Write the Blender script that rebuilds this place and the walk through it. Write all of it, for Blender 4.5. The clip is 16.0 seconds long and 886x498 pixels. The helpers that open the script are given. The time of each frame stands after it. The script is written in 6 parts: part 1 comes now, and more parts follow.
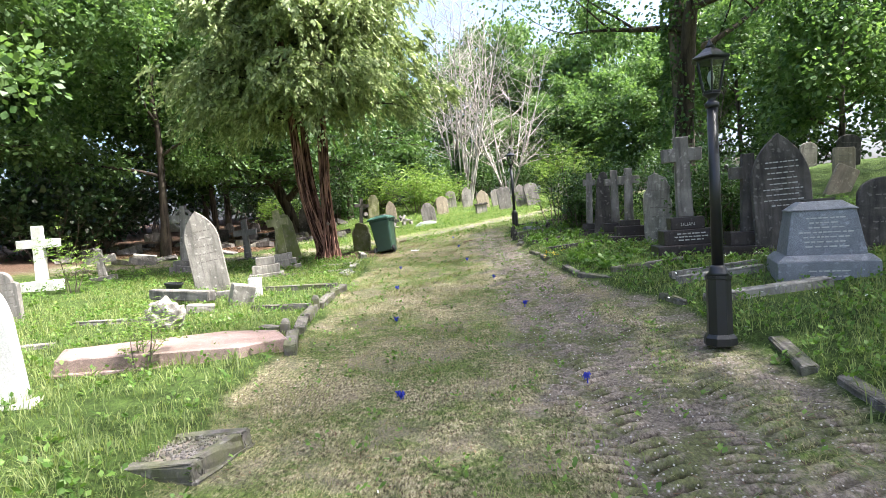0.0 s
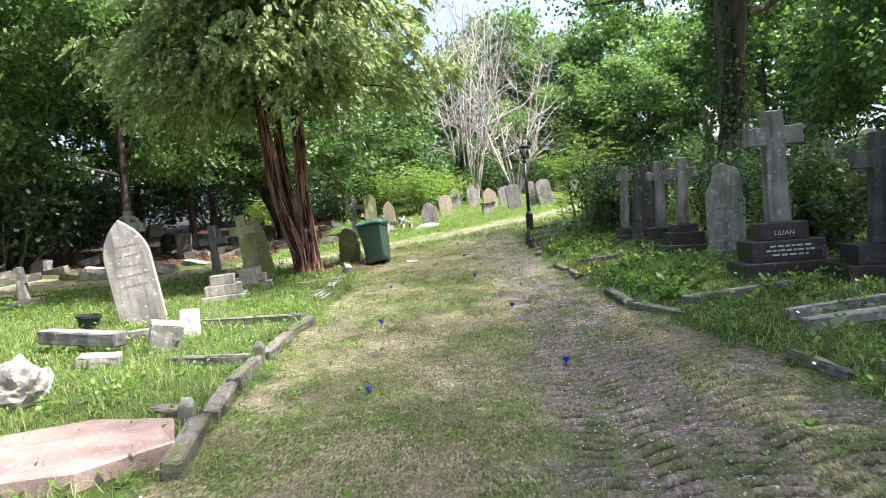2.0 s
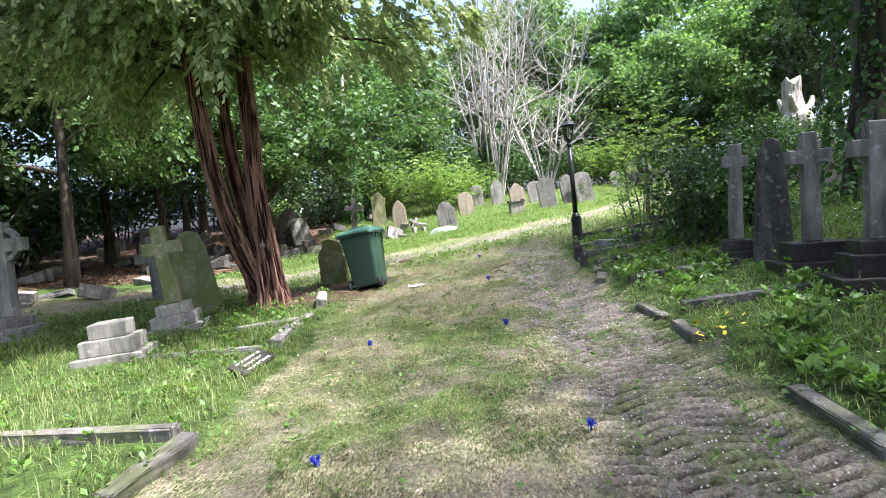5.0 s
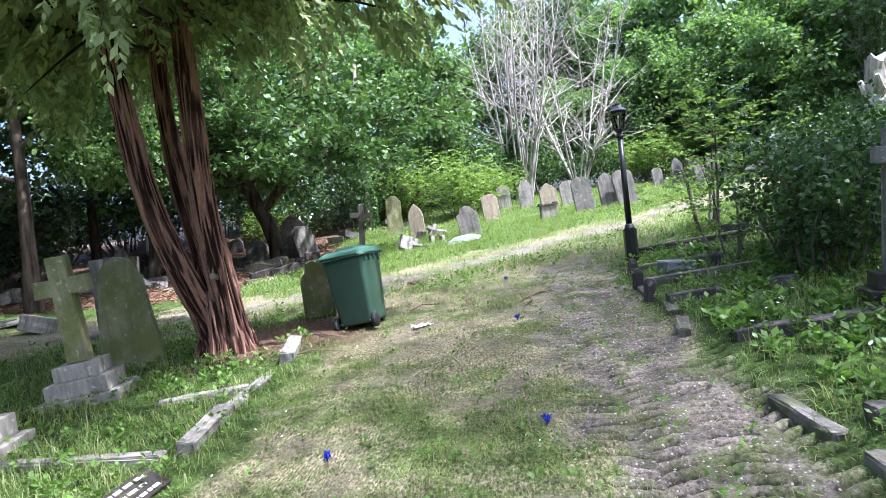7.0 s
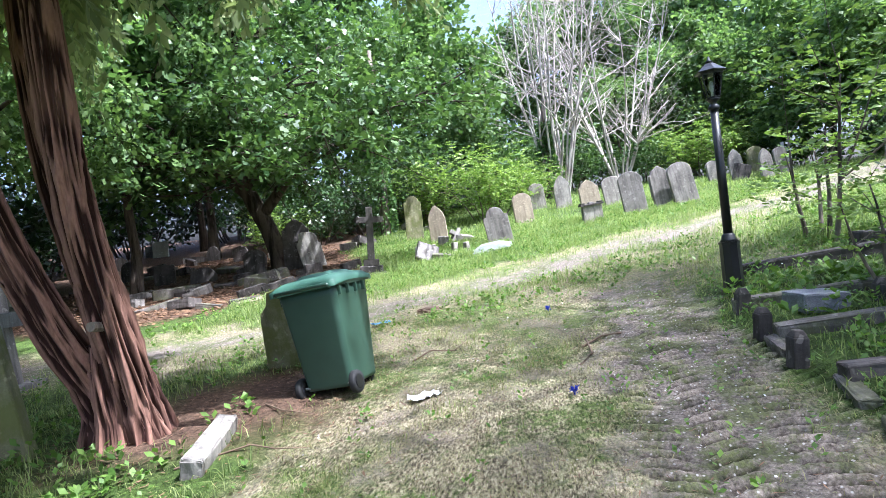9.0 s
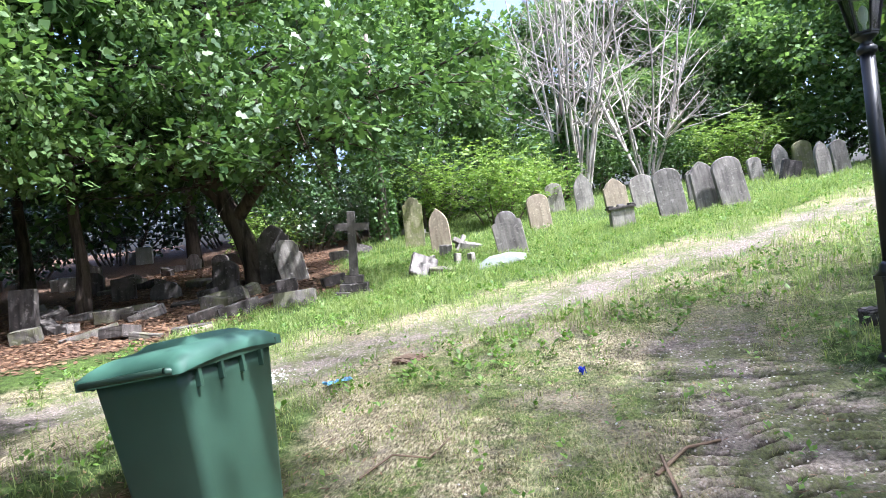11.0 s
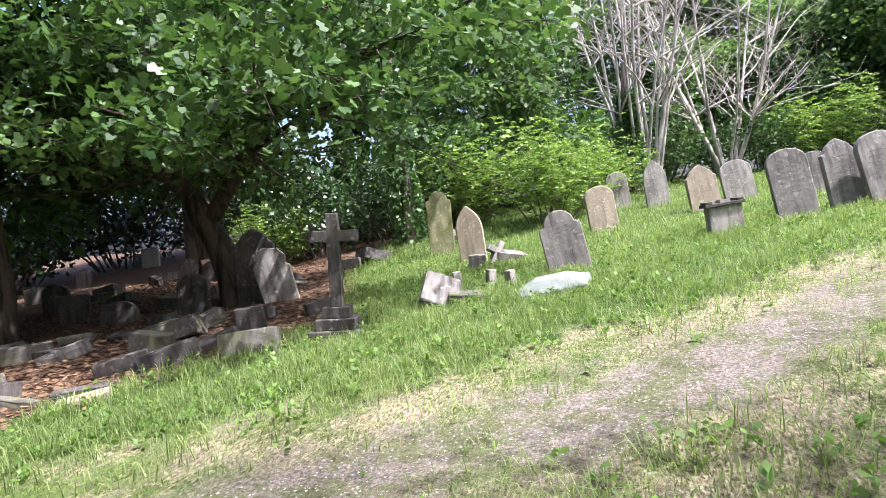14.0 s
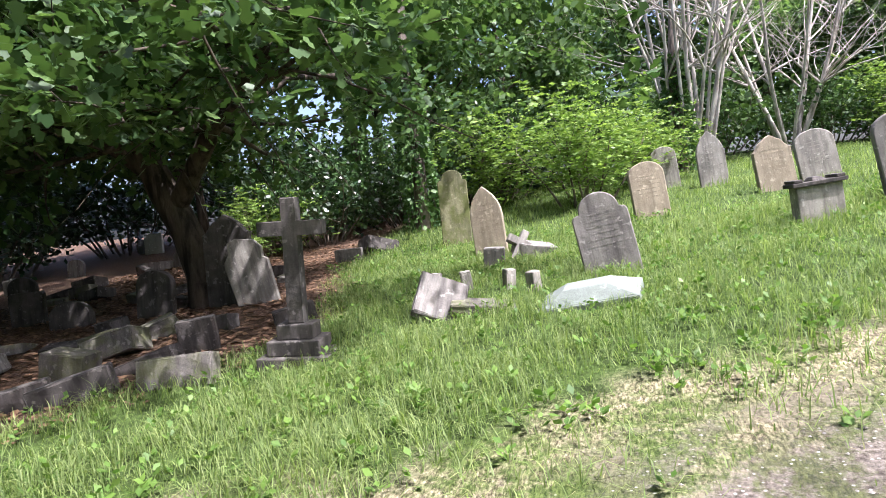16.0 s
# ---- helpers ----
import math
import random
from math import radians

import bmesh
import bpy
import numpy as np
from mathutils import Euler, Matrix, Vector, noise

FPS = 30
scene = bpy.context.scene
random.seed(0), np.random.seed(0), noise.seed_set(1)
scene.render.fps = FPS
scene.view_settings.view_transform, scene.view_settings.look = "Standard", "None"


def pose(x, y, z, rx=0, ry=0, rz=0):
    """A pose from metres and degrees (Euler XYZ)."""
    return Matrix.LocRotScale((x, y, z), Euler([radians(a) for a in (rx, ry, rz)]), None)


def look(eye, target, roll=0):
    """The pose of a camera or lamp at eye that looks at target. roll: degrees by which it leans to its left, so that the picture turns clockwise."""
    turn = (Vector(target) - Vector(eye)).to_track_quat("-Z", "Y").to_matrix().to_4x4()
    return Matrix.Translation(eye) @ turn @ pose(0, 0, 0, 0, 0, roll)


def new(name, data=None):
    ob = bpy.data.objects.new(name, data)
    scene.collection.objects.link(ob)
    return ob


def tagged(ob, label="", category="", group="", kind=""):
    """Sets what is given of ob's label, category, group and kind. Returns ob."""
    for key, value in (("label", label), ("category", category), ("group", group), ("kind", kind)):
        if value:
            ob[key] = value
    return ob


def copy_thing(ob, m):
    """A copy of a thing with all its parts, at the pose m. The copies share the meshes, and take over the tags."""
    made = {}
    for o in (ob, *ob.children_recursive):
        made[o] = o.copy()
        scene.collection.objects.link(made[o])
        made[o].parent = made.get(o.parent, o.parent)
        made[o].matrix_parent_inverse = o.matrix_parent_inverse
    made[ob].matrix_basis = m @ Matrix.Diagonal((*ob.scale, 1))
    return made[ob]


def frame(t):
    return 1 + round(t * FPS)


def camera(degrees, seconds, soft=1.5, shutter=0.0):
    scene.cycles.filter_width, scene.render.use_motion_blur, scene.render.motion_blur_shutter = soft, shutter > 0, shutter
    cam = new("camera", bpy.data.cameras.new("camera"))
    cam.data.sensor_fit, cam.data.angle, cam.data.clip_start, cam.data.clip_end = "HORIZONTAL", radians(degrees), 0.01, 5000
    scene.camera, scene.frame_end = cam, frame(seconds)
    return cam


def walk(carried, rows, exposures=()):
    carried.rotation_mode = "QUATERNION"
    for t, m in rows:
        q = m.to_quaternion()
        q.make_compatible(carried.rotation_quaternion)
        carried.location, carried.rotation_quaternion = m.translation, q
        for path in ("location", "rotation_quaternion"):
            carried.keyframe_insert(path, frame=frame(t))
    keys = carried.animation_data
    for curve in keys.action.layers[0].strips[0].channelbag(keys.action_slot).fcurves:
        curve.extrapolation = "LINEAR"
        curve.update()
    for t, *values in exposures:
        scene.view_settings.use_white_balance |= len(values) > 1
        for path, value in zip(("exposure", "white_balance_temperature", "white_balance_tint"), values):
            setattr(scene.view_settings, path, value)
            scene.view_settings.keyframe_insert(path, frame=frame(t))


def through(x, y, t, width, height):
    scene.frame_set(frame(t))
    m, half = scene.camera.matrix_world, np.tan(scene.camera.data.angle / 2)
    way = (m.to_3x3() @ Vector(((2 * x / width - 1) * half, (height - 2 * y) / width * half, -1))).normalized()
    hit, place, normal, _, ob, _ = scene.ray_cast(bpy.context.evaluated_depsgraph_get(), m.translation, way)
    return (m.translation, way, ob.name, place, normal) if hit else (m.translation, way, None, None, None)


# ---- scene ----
cam = camera(73.1, 16.0, 0.5)
METRES, EYE, TILT, LEAN, TURN = 20.0, 1.5, -2.5, 3.5, 0.0
EXPOSURES = [(0.0, 1.97, 6000, 12), (3.5, 1.92, 5900, 12), (7.0, 1.93, 5300, 16), (9.0, 2.0, 5300, 16), (13.0, 1.85, 5600, 19), (16.0, 1.62, 5700, 20)]
ROWS = [
    (0.0, 0.0, 0.0, 0.0, 0.0, 0.0, 0.0),
    (0.5, 0.0017, 0.0372, 0.0006, 0.23, -0.17, 0.19),
    (1.0, -0.001, 0.0695, 0.0038, 0.29, -0.13, 0.37),
    (1.5, -0.001, 0.1016, 0.0092, 0.51, -0.06, 0.48),
    (2.0, 0.0037, 0.1347, 0.0134, 0.51, -0.16, 0.6),
    (2.5, 0.0058, 0.1686, 0.0157, 0.62, -0.39, 0.71),
    (3.0, 0.0087, 0.1998, 0.0194, 1.15, -0.41, 0.83),
    (3.5, 0.0103, 0.236, 0.0254, 1.58, -0.49, 1.0),
    (4.0, 0.0072, 0.2692, 0.0277, 2.03, -0.44, 0.98),
    (6.5, 0.0127, 0.4281, 0.0425, 4.47, -0.44, 1.61),
    (7.0, 0.0125, 0.4577, 0.048, 5.43, -0.46, 1.67),
    (7.5, 0.013, 0.4932, 0.0502, 6.39, -0.49, 1.78),
    (8.0, 0.0103, 0.5245, 0.0511, 7.19, -0.4, 1.95),
    (8.5, 0.0086, 0.5563, 0.0554, 7.97, -0.46, 1.95),
    (9.0, 0.0075, 0.5885, 0.0587, 8.33, -0.41, 2.09),
    (11.5, 0.0016, 0.7422, 0.0713, 9.83, -0.26, 2.01),
    (12.0, -0.0018, 0.7721, 0.0741, 9.95, -0.36, 1.96),
    (12.5, -0.0056, 0.8034, 0.0774, 10.48, -0.36, 1.96),
    (13.0, -0.0061, 0.8336, 0.0792, 11.01, -0.44, 1.95),
    (13.5, -0.0087, 0.8631, 0.0804, 12.22, -0.5, 2.03),
    (14.0, -0.0108, 0.8892, 0.0837, 14.2, -0.77, 2.07),
    (14.5, -0.0116, 0.9184, 0.0859, 16.23, -1.17, 2.15),
    (15.0, -0.0165, 0.9411, 0.0846, 18.02, -1.62, 2.47),
    (15.5, -0.0231, 0.9659, 0.0873, 18.71, -2.11, 2.3),
    (16.0, -0.0198, 0.9912, 0.0889, 17.22, -2.46, 2.17),
]
walk(cam, [(t, pose(0, 0, EYE, TILT, LEAN, TURN) @ pose(METRES * x, METRES * y, METRES * z, 90 + pitch, roll, yaw)) for t, x, y, z, yaw, pitch, roll in ROWS],
     exposures=EXPOSURES)

# ---------------- world and sun ----------------
TO_SUN = Vector((0.45, -0.11, 0.886)).normalized()
world = bpy.data.worlds.new("world")
scene.world = world
world.use_nodes = True
wn = world.node_tree.nodes
wn.clear()
sky = wn.new("ShaderNodeTexSky")
sky.sky_type = "NISHITA"
sky.sun_disc = False
sky.sun_elevation = math.asin(TO_SUN.z)
sky.sun_rotation = math.atan2(TO_SUN.x, TO_SUN.y)
sky.dust_density = 6.0
sky.air_density = 0.8
bg = wn.new("ShaderNodeBackground")
bg.inputs[1].default_value = 0.15
wo = wn.new("ShaderNodeOutputWorld")
world.node_tree.links.new(sky.outputs[0], bg.inputs[0])
world.node_tree.links.new(bg.outputs[0], wo.inputs[0])
sun_data = bpy.data.lights.new("sun", "SUN")
sun_data.energy = 4.0
sun_data.angle = radians(0.9)
sun_data.color = (1.0, 0.95, 0.86)
sun = new("sun", sun_data)
sun.matrix_world = look(TO_SUN * 60, (0, 0, 0))


# ---------------- materials ----------------
class Nodes:
    """A small wrapper for writing node materials."""

    def __init__(self, name):
        self.mat = bpy.data.materials.new(name)
        self.mat.use_nodes = True
        self.tree = self.mat.node_tree
        self.tree.nodes.clear()
        self.out = self.add("ShaderNodeOutputMaterial")
        self.coord = self.add("ShaderNodeTexCoord").outputs["Object"]

    def add(self, kind):
        return self.tree.nodes.new(kind)

    def link(self, a, b):
        self.tree.links.new(a, b)

    def noise(self, scale, detail=4.0, rough=0.55, vec=None, stretch=None):
        n = self.add("ShaderNodeTexNoise")
        n.inputs["Scale"].default_value = scale
        n.inputs["Detail"].default_value = detail
        n.inputs["Roughness"].default_value = rough
        v = vec if vec is not None else self.coord
        if stretch:
            m = self.add("ShaderNodeMapping")
            m.inputs["Scale"].default_value = stretch
            self.link(v, m.inputs[0])
            v = m.outputs[0]
        self.link(v, n.inputs["Vector"])
        return n.outputs["Fac"]

    def ramp(self, fac, *stops):
        r = self.add("ShaderNodeValToRGB")
        e = r.color_ramp.elements
        while len(e) < len(stops):
            e.new(0.5)
        for el, (p, c) in zip(e, stops):
            el.position = p
            el.color = (*c, 1) if len(c) == 3 else c
        self.link(fac, r.inputs[0])
        return r.outputs[0]

    def mix(self, fac, a, b, mode="MIX"):
        m = self.add("ShaderNodeMix")
        m.data_type = "RGBA"
        m.blend_type = mode
        for sock, v in ((m.inputs[0], fac), (m.inputs[6], a), (m.inputs[7], b)):
            if isinstance(v, (int, float)):
                sock.default_value = v
            elif isinstance(v, tuple):
                sock.default_value = (*v, 1)
            else:
                self.link(v, sock)
        return m.outputs[2]

    def math(self, op, a, b=0.0):
        m = self.add("ShaderNodeMath")
        m.operation = op
        m.use_clamp = op not in ("SUBTRACT", "MULTIPLY", "ADD")
        for sock, v in ((m.inputs[0], a), (m.inputs[1], b)):
            if isinstance(v, (int, float)):
                sock.default_value = v
            else:
                self.link(v, sock)
        return m.outputs[0]

    def bump(self, height, strength=0.5, dist=0.01, normal=None):
        b = self.add("ShaderNodeBump")
        b.inputs["Strength"].default_value = strength
        b.inputs["Distance"].default_value = dist
        self.link(height, b.inputs["Height"])
        if normal is not None:
            self.link(normal, b.inputs["Normal"])
        return b.outputs[0]

    def principled(self, color, rough=0.8, metal=0.0, normal=None, spec=0.3):
        p = self.add("ShaderNodeBsdfPrincipled")
        for key, v in (("Base Color", color), ("Roughness", rough), ("Metallic", metal), ("Specular IOR Level", spec)):
            s = p.inputs[key]
            if isinstance(v, (int, float)):
                s.default_value = v
            elif isinstance(v, tuple):
                s.default_value = (*v, 1)
            else:
                self.link(v, s)
        if normal is not None:
            self.link(normal, p.inputs["Normal"])
        return p.outputs[0]

    def done(self, shader):
        self.link(shader, self.out.inputs[0])
        return self.mat


def stone_mat(name, light, dark, stain, stain_amount=0.5, rough=0.85, speckle=0.0, moss=None):
    """Weathered stone: broad blotches, vertical rain streaks, lichen and fine grain."""
    n = Nodes(name)
    oi = n.add("ShaderNodeObjectInfo")
    shift = n.add("ShaderNodeVectorMath")
    shift.operation = "ADD"
    n.link(n.coord, shift.inputs[0])
    sc = n.math("MULTIPLY", oi.outputs["Random"], 40.0)
    comb = n.add("ShaderNodeCombineXYZ")
    for i in range(3):
        n.link(sc, comb.inputs[i])
    n.link(comb.outputs[0], shift.inputs[1])
    n.coord = shift.outputs[0]
    broad = n.noise(2.6, 5, 0.6)
    base = n.ramp(broad, (0.3, dark), (0.68, light))
    streak = n.ramp(n.noise(5.0, 4, 0.6, stretch=(2.2, 2.2, 0.28)), (0.42, (0, 0, 0)), (0.66, (1, 1, 1)))
    col = n.mix(n.math("MULTIPLY", streak, stain_amount), base, stain)
    fine = n.noise(70.0, 3, 0.7)
    col = n.mix(0.35, col, n.ramp(fine, (0.3, (0.25, 0.25, 0.25)), (0.7, (1, 1, 1))), "MULTIPLY")
    spots = n.ramp(n.noise(14.0, 2, 0.5), (0.62, (0, 0, 0)), (0.68, (1, 1, 1)))
    col = n.mix(n.math("MULTIPLY", spots, 0.45), col, tuple(min(1, c * 1.25 + 0.06) for c in light))
    if speckle:
        col = n.mix(speckle, col, n.ramp(n.noise(160.0, 1, 0.5), (0.4, (0.12, 0.1, 0.1)), (0.6, (1, 0.95, 0.93))), "MULTIPLY")
    if moss:
        col = n.mix(n.math("MULTIPLY", n.ramp(n.noise(4.0, 5, 0.65), (0.44, (0, 0, 0)), (0.6, (1, 1, 1))), moss), col, (0.11, 0.125, 0.03))
    nor = n.bump(n.noise(9.0, 6, 0.65), 0.5, 0.02)
    nor = n.bump(fine, 0.4, 0.004, nor)
    return n.done(n.principled(col, rough, 0.0, nor, 0.35))


def leaf_mat(name, dark, light, through=0.35, rough=0.45, tint=(1.1, 1.2, 0.62)):
    """Leaves: each one a little different, glossy above, letting light through."""
    n = Nodes(name)
    g = n.add("ShaderNodeNewGeometry")
    clump = n.noise(0.55, 2, 0.5)
    var = n.math("ADD", n.math("MULTIPLY", g.outputs["Random Per Island"], 0.65), n.math("MULTIPLY", clump, 0.45))
    col = n.ramp(var, (0.1, dark), (0.62, tuple((a + b) / 2 for a, b in zip(dark, light))), (0.95, light))
    p = n.principled(col, rough, 0.0, None, 0.5 if rough < 0.4 else 0.25)
    t = n.add("ShaderNodeBsdfTranslucent")
    n.link(n.mix(1.0, col, tint, "MULTIPLY"), t.inputs[0])
    m = n.add("ShaderNodeMixShader")
    m.inputs[0].default_value = through
    n.link(p, m.inputs[1])
    n.link(t.outputs[0], m.inputs[2])
    return n.done(m.outputs[0])


def bark_mat(name, ridge, furrow, scale=7.0, stretch=(1, 1, 0.12), depth=0.03, carved=False):
    n = Nodes(name)
    f = n.noise(scale, 5, 0.6, stretch=stretch)
    # carved bark darkens with furrow depth, so crevice shade sits in the colour
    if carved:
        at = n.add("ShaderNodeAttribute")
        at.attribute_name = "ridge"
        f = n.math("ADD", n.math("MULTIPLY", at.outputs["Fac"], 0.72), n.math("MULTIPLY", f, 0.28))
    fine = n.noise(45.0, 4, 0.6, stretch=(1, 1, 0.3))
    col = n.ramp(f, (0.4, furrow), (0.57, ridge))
    col = n.mix(0.5, col, n.ramp(fine, (0.3, (0.4, 0.4, 0.4)), (0.75, (1.2, 1.2, 1.2))), "MULTIPLY")
    col = n.mix(n.math("MULTIPLY", n.ramp(n.noise(1.3, 3), (0.5, (0, 0, 0)), (0.7, (1, 1, 1))), 0.35), col, tuple(c * 1.5 for c in ridge))
    nor = n.bump(f, 0.9, depth)
    nor = n.bump(fine, 0.5, 0.006, nor)
    return n.done(n.principled(col, 0.9, 0.0, nor, 0.2))


def plain_mat(name, color, rough=0.5, metal=0.0, vary=0.25, bump=0.2, spec=0.4):
    n = Nodes(name)
    col = n.mix(1.0, color, n.ramp(n.noise(6.0, 5, 0.6), (0.25, (1 - vary,) * 3), (0.8, (1 + vary * 0.4,) * 3)), "MULTIPLY")
    r = n.math("ADD", n.math("MULTIPLY", n.noise(12.0, 4), 0.25), rough - 0.12)
    return n.done(n.principled(col, r, metal, n.bump(n.noise(60.0, 3), bump, 0.002), spec))


M = {
    "pale": stone_mat("pale_limestone", (0.42, 0.385, 0.33), (0.22, 0.2, 0.17), (0.09, 0.08, 0.07), 0.7),
    "grey": stone_mat("grey_sandstone", (0.3, 0.275, 0.245), (0.15, 0.135, 0.12), (0.055, 0.05, 0.045), 0.7),
    "dark": stone_mat("soot_dark_stone", (0.15, 0.13, 0.115), (0.045, 0.04, 0.036), (0.016, 0.014, 0.013), 0.65),
    "black": stone_mat("polished_dark_granite", (0.07, 0.055, 0.05), (0.028, 0.02, 0.02), (0.012, 0.01, 0.01), 0.4, 0.4, 0.3),
    "granite": stone_mat("grey_blue_granite", (0.34, 0.36, 0.39), (0.22, 0.235, 0.265), (0.14, 0.14, 0.15), 0.3, 0.4, 0.5),
    "pink": stone_mat("pink_granite", (0.46, 0.34, 0.3), (0.33, 0.235, 0.2), (0.22, 0.15, 0.13), 0.25, 0.45, 0.5),
    "yellow": stone_mat("yellow_sandstone", (0.42, 0.35, 0.25), (0.26, 0.215, 0.15), (0.13, 0.105, 0.075), 0.5),
    "white": stone_mat("white_marble", (0.8, 0.78, 0.72), (0.58, 0.56, 0.5), (0.3, 0.29, 0.26), 0.3, 0.6),
    "mossy": stone_mat("mossy_stone", (0.3, 0.28, 0.16), (0.13, 0.13, 0.06), (0.06, 0.065, 0.03), 0.5, 0.9, 0.0, 0.8),
    "kerb": stone_mat("kerb_granite", (0.26, 0.235, 0.21), (0.11, 0.1, 0.085), (0.045, 0.04, 0.036), 0.6, 0.9, 0.3, 0.45),
    "verdigris": stone_mat("pale_green_stone", (0.3, 0.34, 0.3), (0.19, 0.22, 0.19), (0.2, 0.22, 0.19), 0.4, 0.8, 0.2),
    "letter": plain_mat("worn_letter_paint", (0.5, 0.48, 0.44), 0.8),
    "letter_dark": plain_mat("dark_letter", (0.17, 0.15, 0.13), 0.8),
    "oak": leaf_mat("oak_leaf", (0.022, 0.056, 0.018), (0.125, 0.2, 0.062), 0.3, 0.4),
    "wood": leaf_mat("woodland_leaf", (0.03, 0.075, 0.024), (0.16, 0.255, 0.085), 0.42, 0.42),
    "light": leaf_mat("pale_woodland_leaf", (0.05, 0.105, 0.034), (0.22, 0.32, 0.12), 0.45, 0.42),
    "bright": leaf_mat("bright_shrub_leaf", (0.085, 0.16, 0.03), (0.28, 0.37, 0.1), 0.42),
    "cypress": leaf_mat("cypress_spray", (0.12, 0.17, 0.07), (0.5, 0.55, 0.27), 0.38, 0.55, (1.0, 1.1, 0.7)),
    "ivy": leaf_mat("ivy_leaf", (0.01, 0.03, 0.009), (0.055, 0.1, 0.03), 0.2, 0.3),
    "grass": leaf_mat("grass_blade", (0.095, 0.15, 0.04), (0.36, 0.39, 0.17), 0.5, 0.5),
    "lush": leaf_mat("long_grass_blade", (0.08, 0.14, 0.035), (0.33, 0.39, 0.155), 0.5, 0.5),
    "straw": leaf_mat("mown_grass_blade", (0.13, 0.15, 0.05), (0.38, 0.35, 0.19), 0.35, 0.6, (1.1, 1.05, 0.8)),
    "weed": leaf_mat("weed_leaf", (0.055, 0.12, 0.02), (0.19, 0.3, 0.06), 0.38),
    "litter": leaf_mat("fallen_leaf", (0.06, 0.035, 0.02), (0.28, 0.17, 0.1), 0.15, 0.7, (1.1, 0.9, 0.7)),
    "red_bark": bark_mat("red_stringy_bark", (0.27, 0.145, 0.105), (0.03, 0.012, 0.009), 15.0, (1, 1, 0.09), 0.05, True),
    "dark_bark": bark_mat("dark_bark", (0.085, 0.066, 0.05), (0.022, 0.017, 0.013)),
    "grey_bark": bark_mat("grey_dead_wood", (0.56, 0.51, 0.45), (0.27, 0.235, 0.2), 6.0, (1, 1, 0.2), 0.01),
    "mid_bark": bark_mat("grey_brown_bark", (0.2, 0.165, 0.13), (0.06, 0.05, 0.04)),
    "metal": plain_mat("black_painted_metal", (0.012, 0.012, 0.014), 0.38, 0.0, 0.3, 0.15, 0.5),
    "bin": plain_mat("green_bin_plastic", (0.032, 0.07, 0.046), 0.45, 0.0, 0.18, 0.1, 0.45),
    "lid": plain_mat("green_lid_plastic", (0.05, 0.13, 0.088), 0.6, 0.0, 0.15, 0.1, 0.5),
    "rubber": plain_mat("black_rubber", (0.015, 0.015, 0.015), 0.75),
    "steel": plain_mat("dull_steel", (0.5, 0.5, 0.5), 0.4, 0.9),
    "blue": plain_mat("blue_ribbon_plastic", (0.015, 0.03, 0.36), 0.45),
    "rag": plain_mat("faded_blue_cloth", (0.16, 0.36, 0.6), 0.85),
    "dirt": plain_mat("dry_track_earth", (0.2, 0.17, 0.135), 0.95, 0.0, 0.5, 0.6, 0.1),
    "paper": plain_mat("white_litter_paper", (0.75, 0.76, 0.78), 0.7),
    "petal": plain_mat("white_daisy_petal", (0.85, 0.85, 0.8), 0.6),
    "yolk": plain_mat("yellow_petal", (0.8, 0.55, 0.03), 0.6),
    "twig": plain_mat("dry_twig", (0.16, 0.11, 0.07), 0.9),
    "pebble": plain_mat("pale_pebble", (0.38, 0.35, 0.31), 0.85, 0.0, 0.4),
    "pot": plain_mat("dark_plastic_pot", (0.02, 0.022, 0.022), 0.5),
}


def glass_mat():
    n = Nodes("lantern_glass")
    g = n.add("ShaderNodeBsdfGlossy")
    g.inputs["Roughness"].default_value = 0.05
    t = n.add("ShaderNodeBsdfTransparent")
    t.inputs[0].default_value = (0.86, 0.88, 0.86, 1)
    lw = n.add("ShaderNodeFresnel")
    m = n.add("ShaderNodeMixShader")
    n.link(lw.outputs[0], m.inputs[0])
    n.link(t.outputs[0], m.inputs[1])
    n.link(g.outputs[0], m.inputs[2])
    return n.done(m.outputs[0])


M["glass"] = glass_mat()


# ---------------- mesh helpers ----------------
def link_mesh(name, verts, faces, mat, parent=None, label="", smooth=False):
    me = bpy.data.meshes.new(name)
    me.from_pydata([tuple(v) for v in verts], [], [tuple(f) for f in faces])
    me.materials.append(M[mat] if isinstance(mat, str) else mat)
    if smooth:
        me.polygons.foreach_set("use_smooth", [True] * len(me.polygons))
    me.update()
    ob = new(name, me)
    if parent is not None:
        ob.parent = parent
    if label:
        ob["label"] = label
    return ob


def polys(name, co, corners, mat, parent=None, label="", smooth=False, normals=None):
    """A mesh of many separate polygons with the same number of corners: co is (n, corners, 3)."""
    n = len(co)
    me = bpy.data.meshes.new(name)
    me.vertices.add(n * corners)
    me.vertices.foreach_set("co", np.ascontiguousarray(co, dtype=np.float32).ravel())
    me.loops.add(n * corners)
    me.loops.foreach_set("vertex_index", np.arange(n * corners, dtype=np.int32))
    me.polygons.add(n)
    me.polygons.foreach_set("loop_start", np.arange(0, n * corners, corners, dtype=np.int32))
    me.polygons.foreach_set("loop_total", np.full(n, corners, dtype=np.int32))
    if smooth:
        me.polygons.foreach_set("use_smooth", np.ones(n, dtype=bool))
    me.materials.append(M[mat])
    me.update(calc_edges=True)
    if normals is not None:
        me.normals_split_custom_set_from_vertices(np.repeat(normals, corners, axis=0))
    ob = new(name, me)
    if parent is not None:
        ob.parent = parent
    if label:
        ob["label"] = label
    return ob


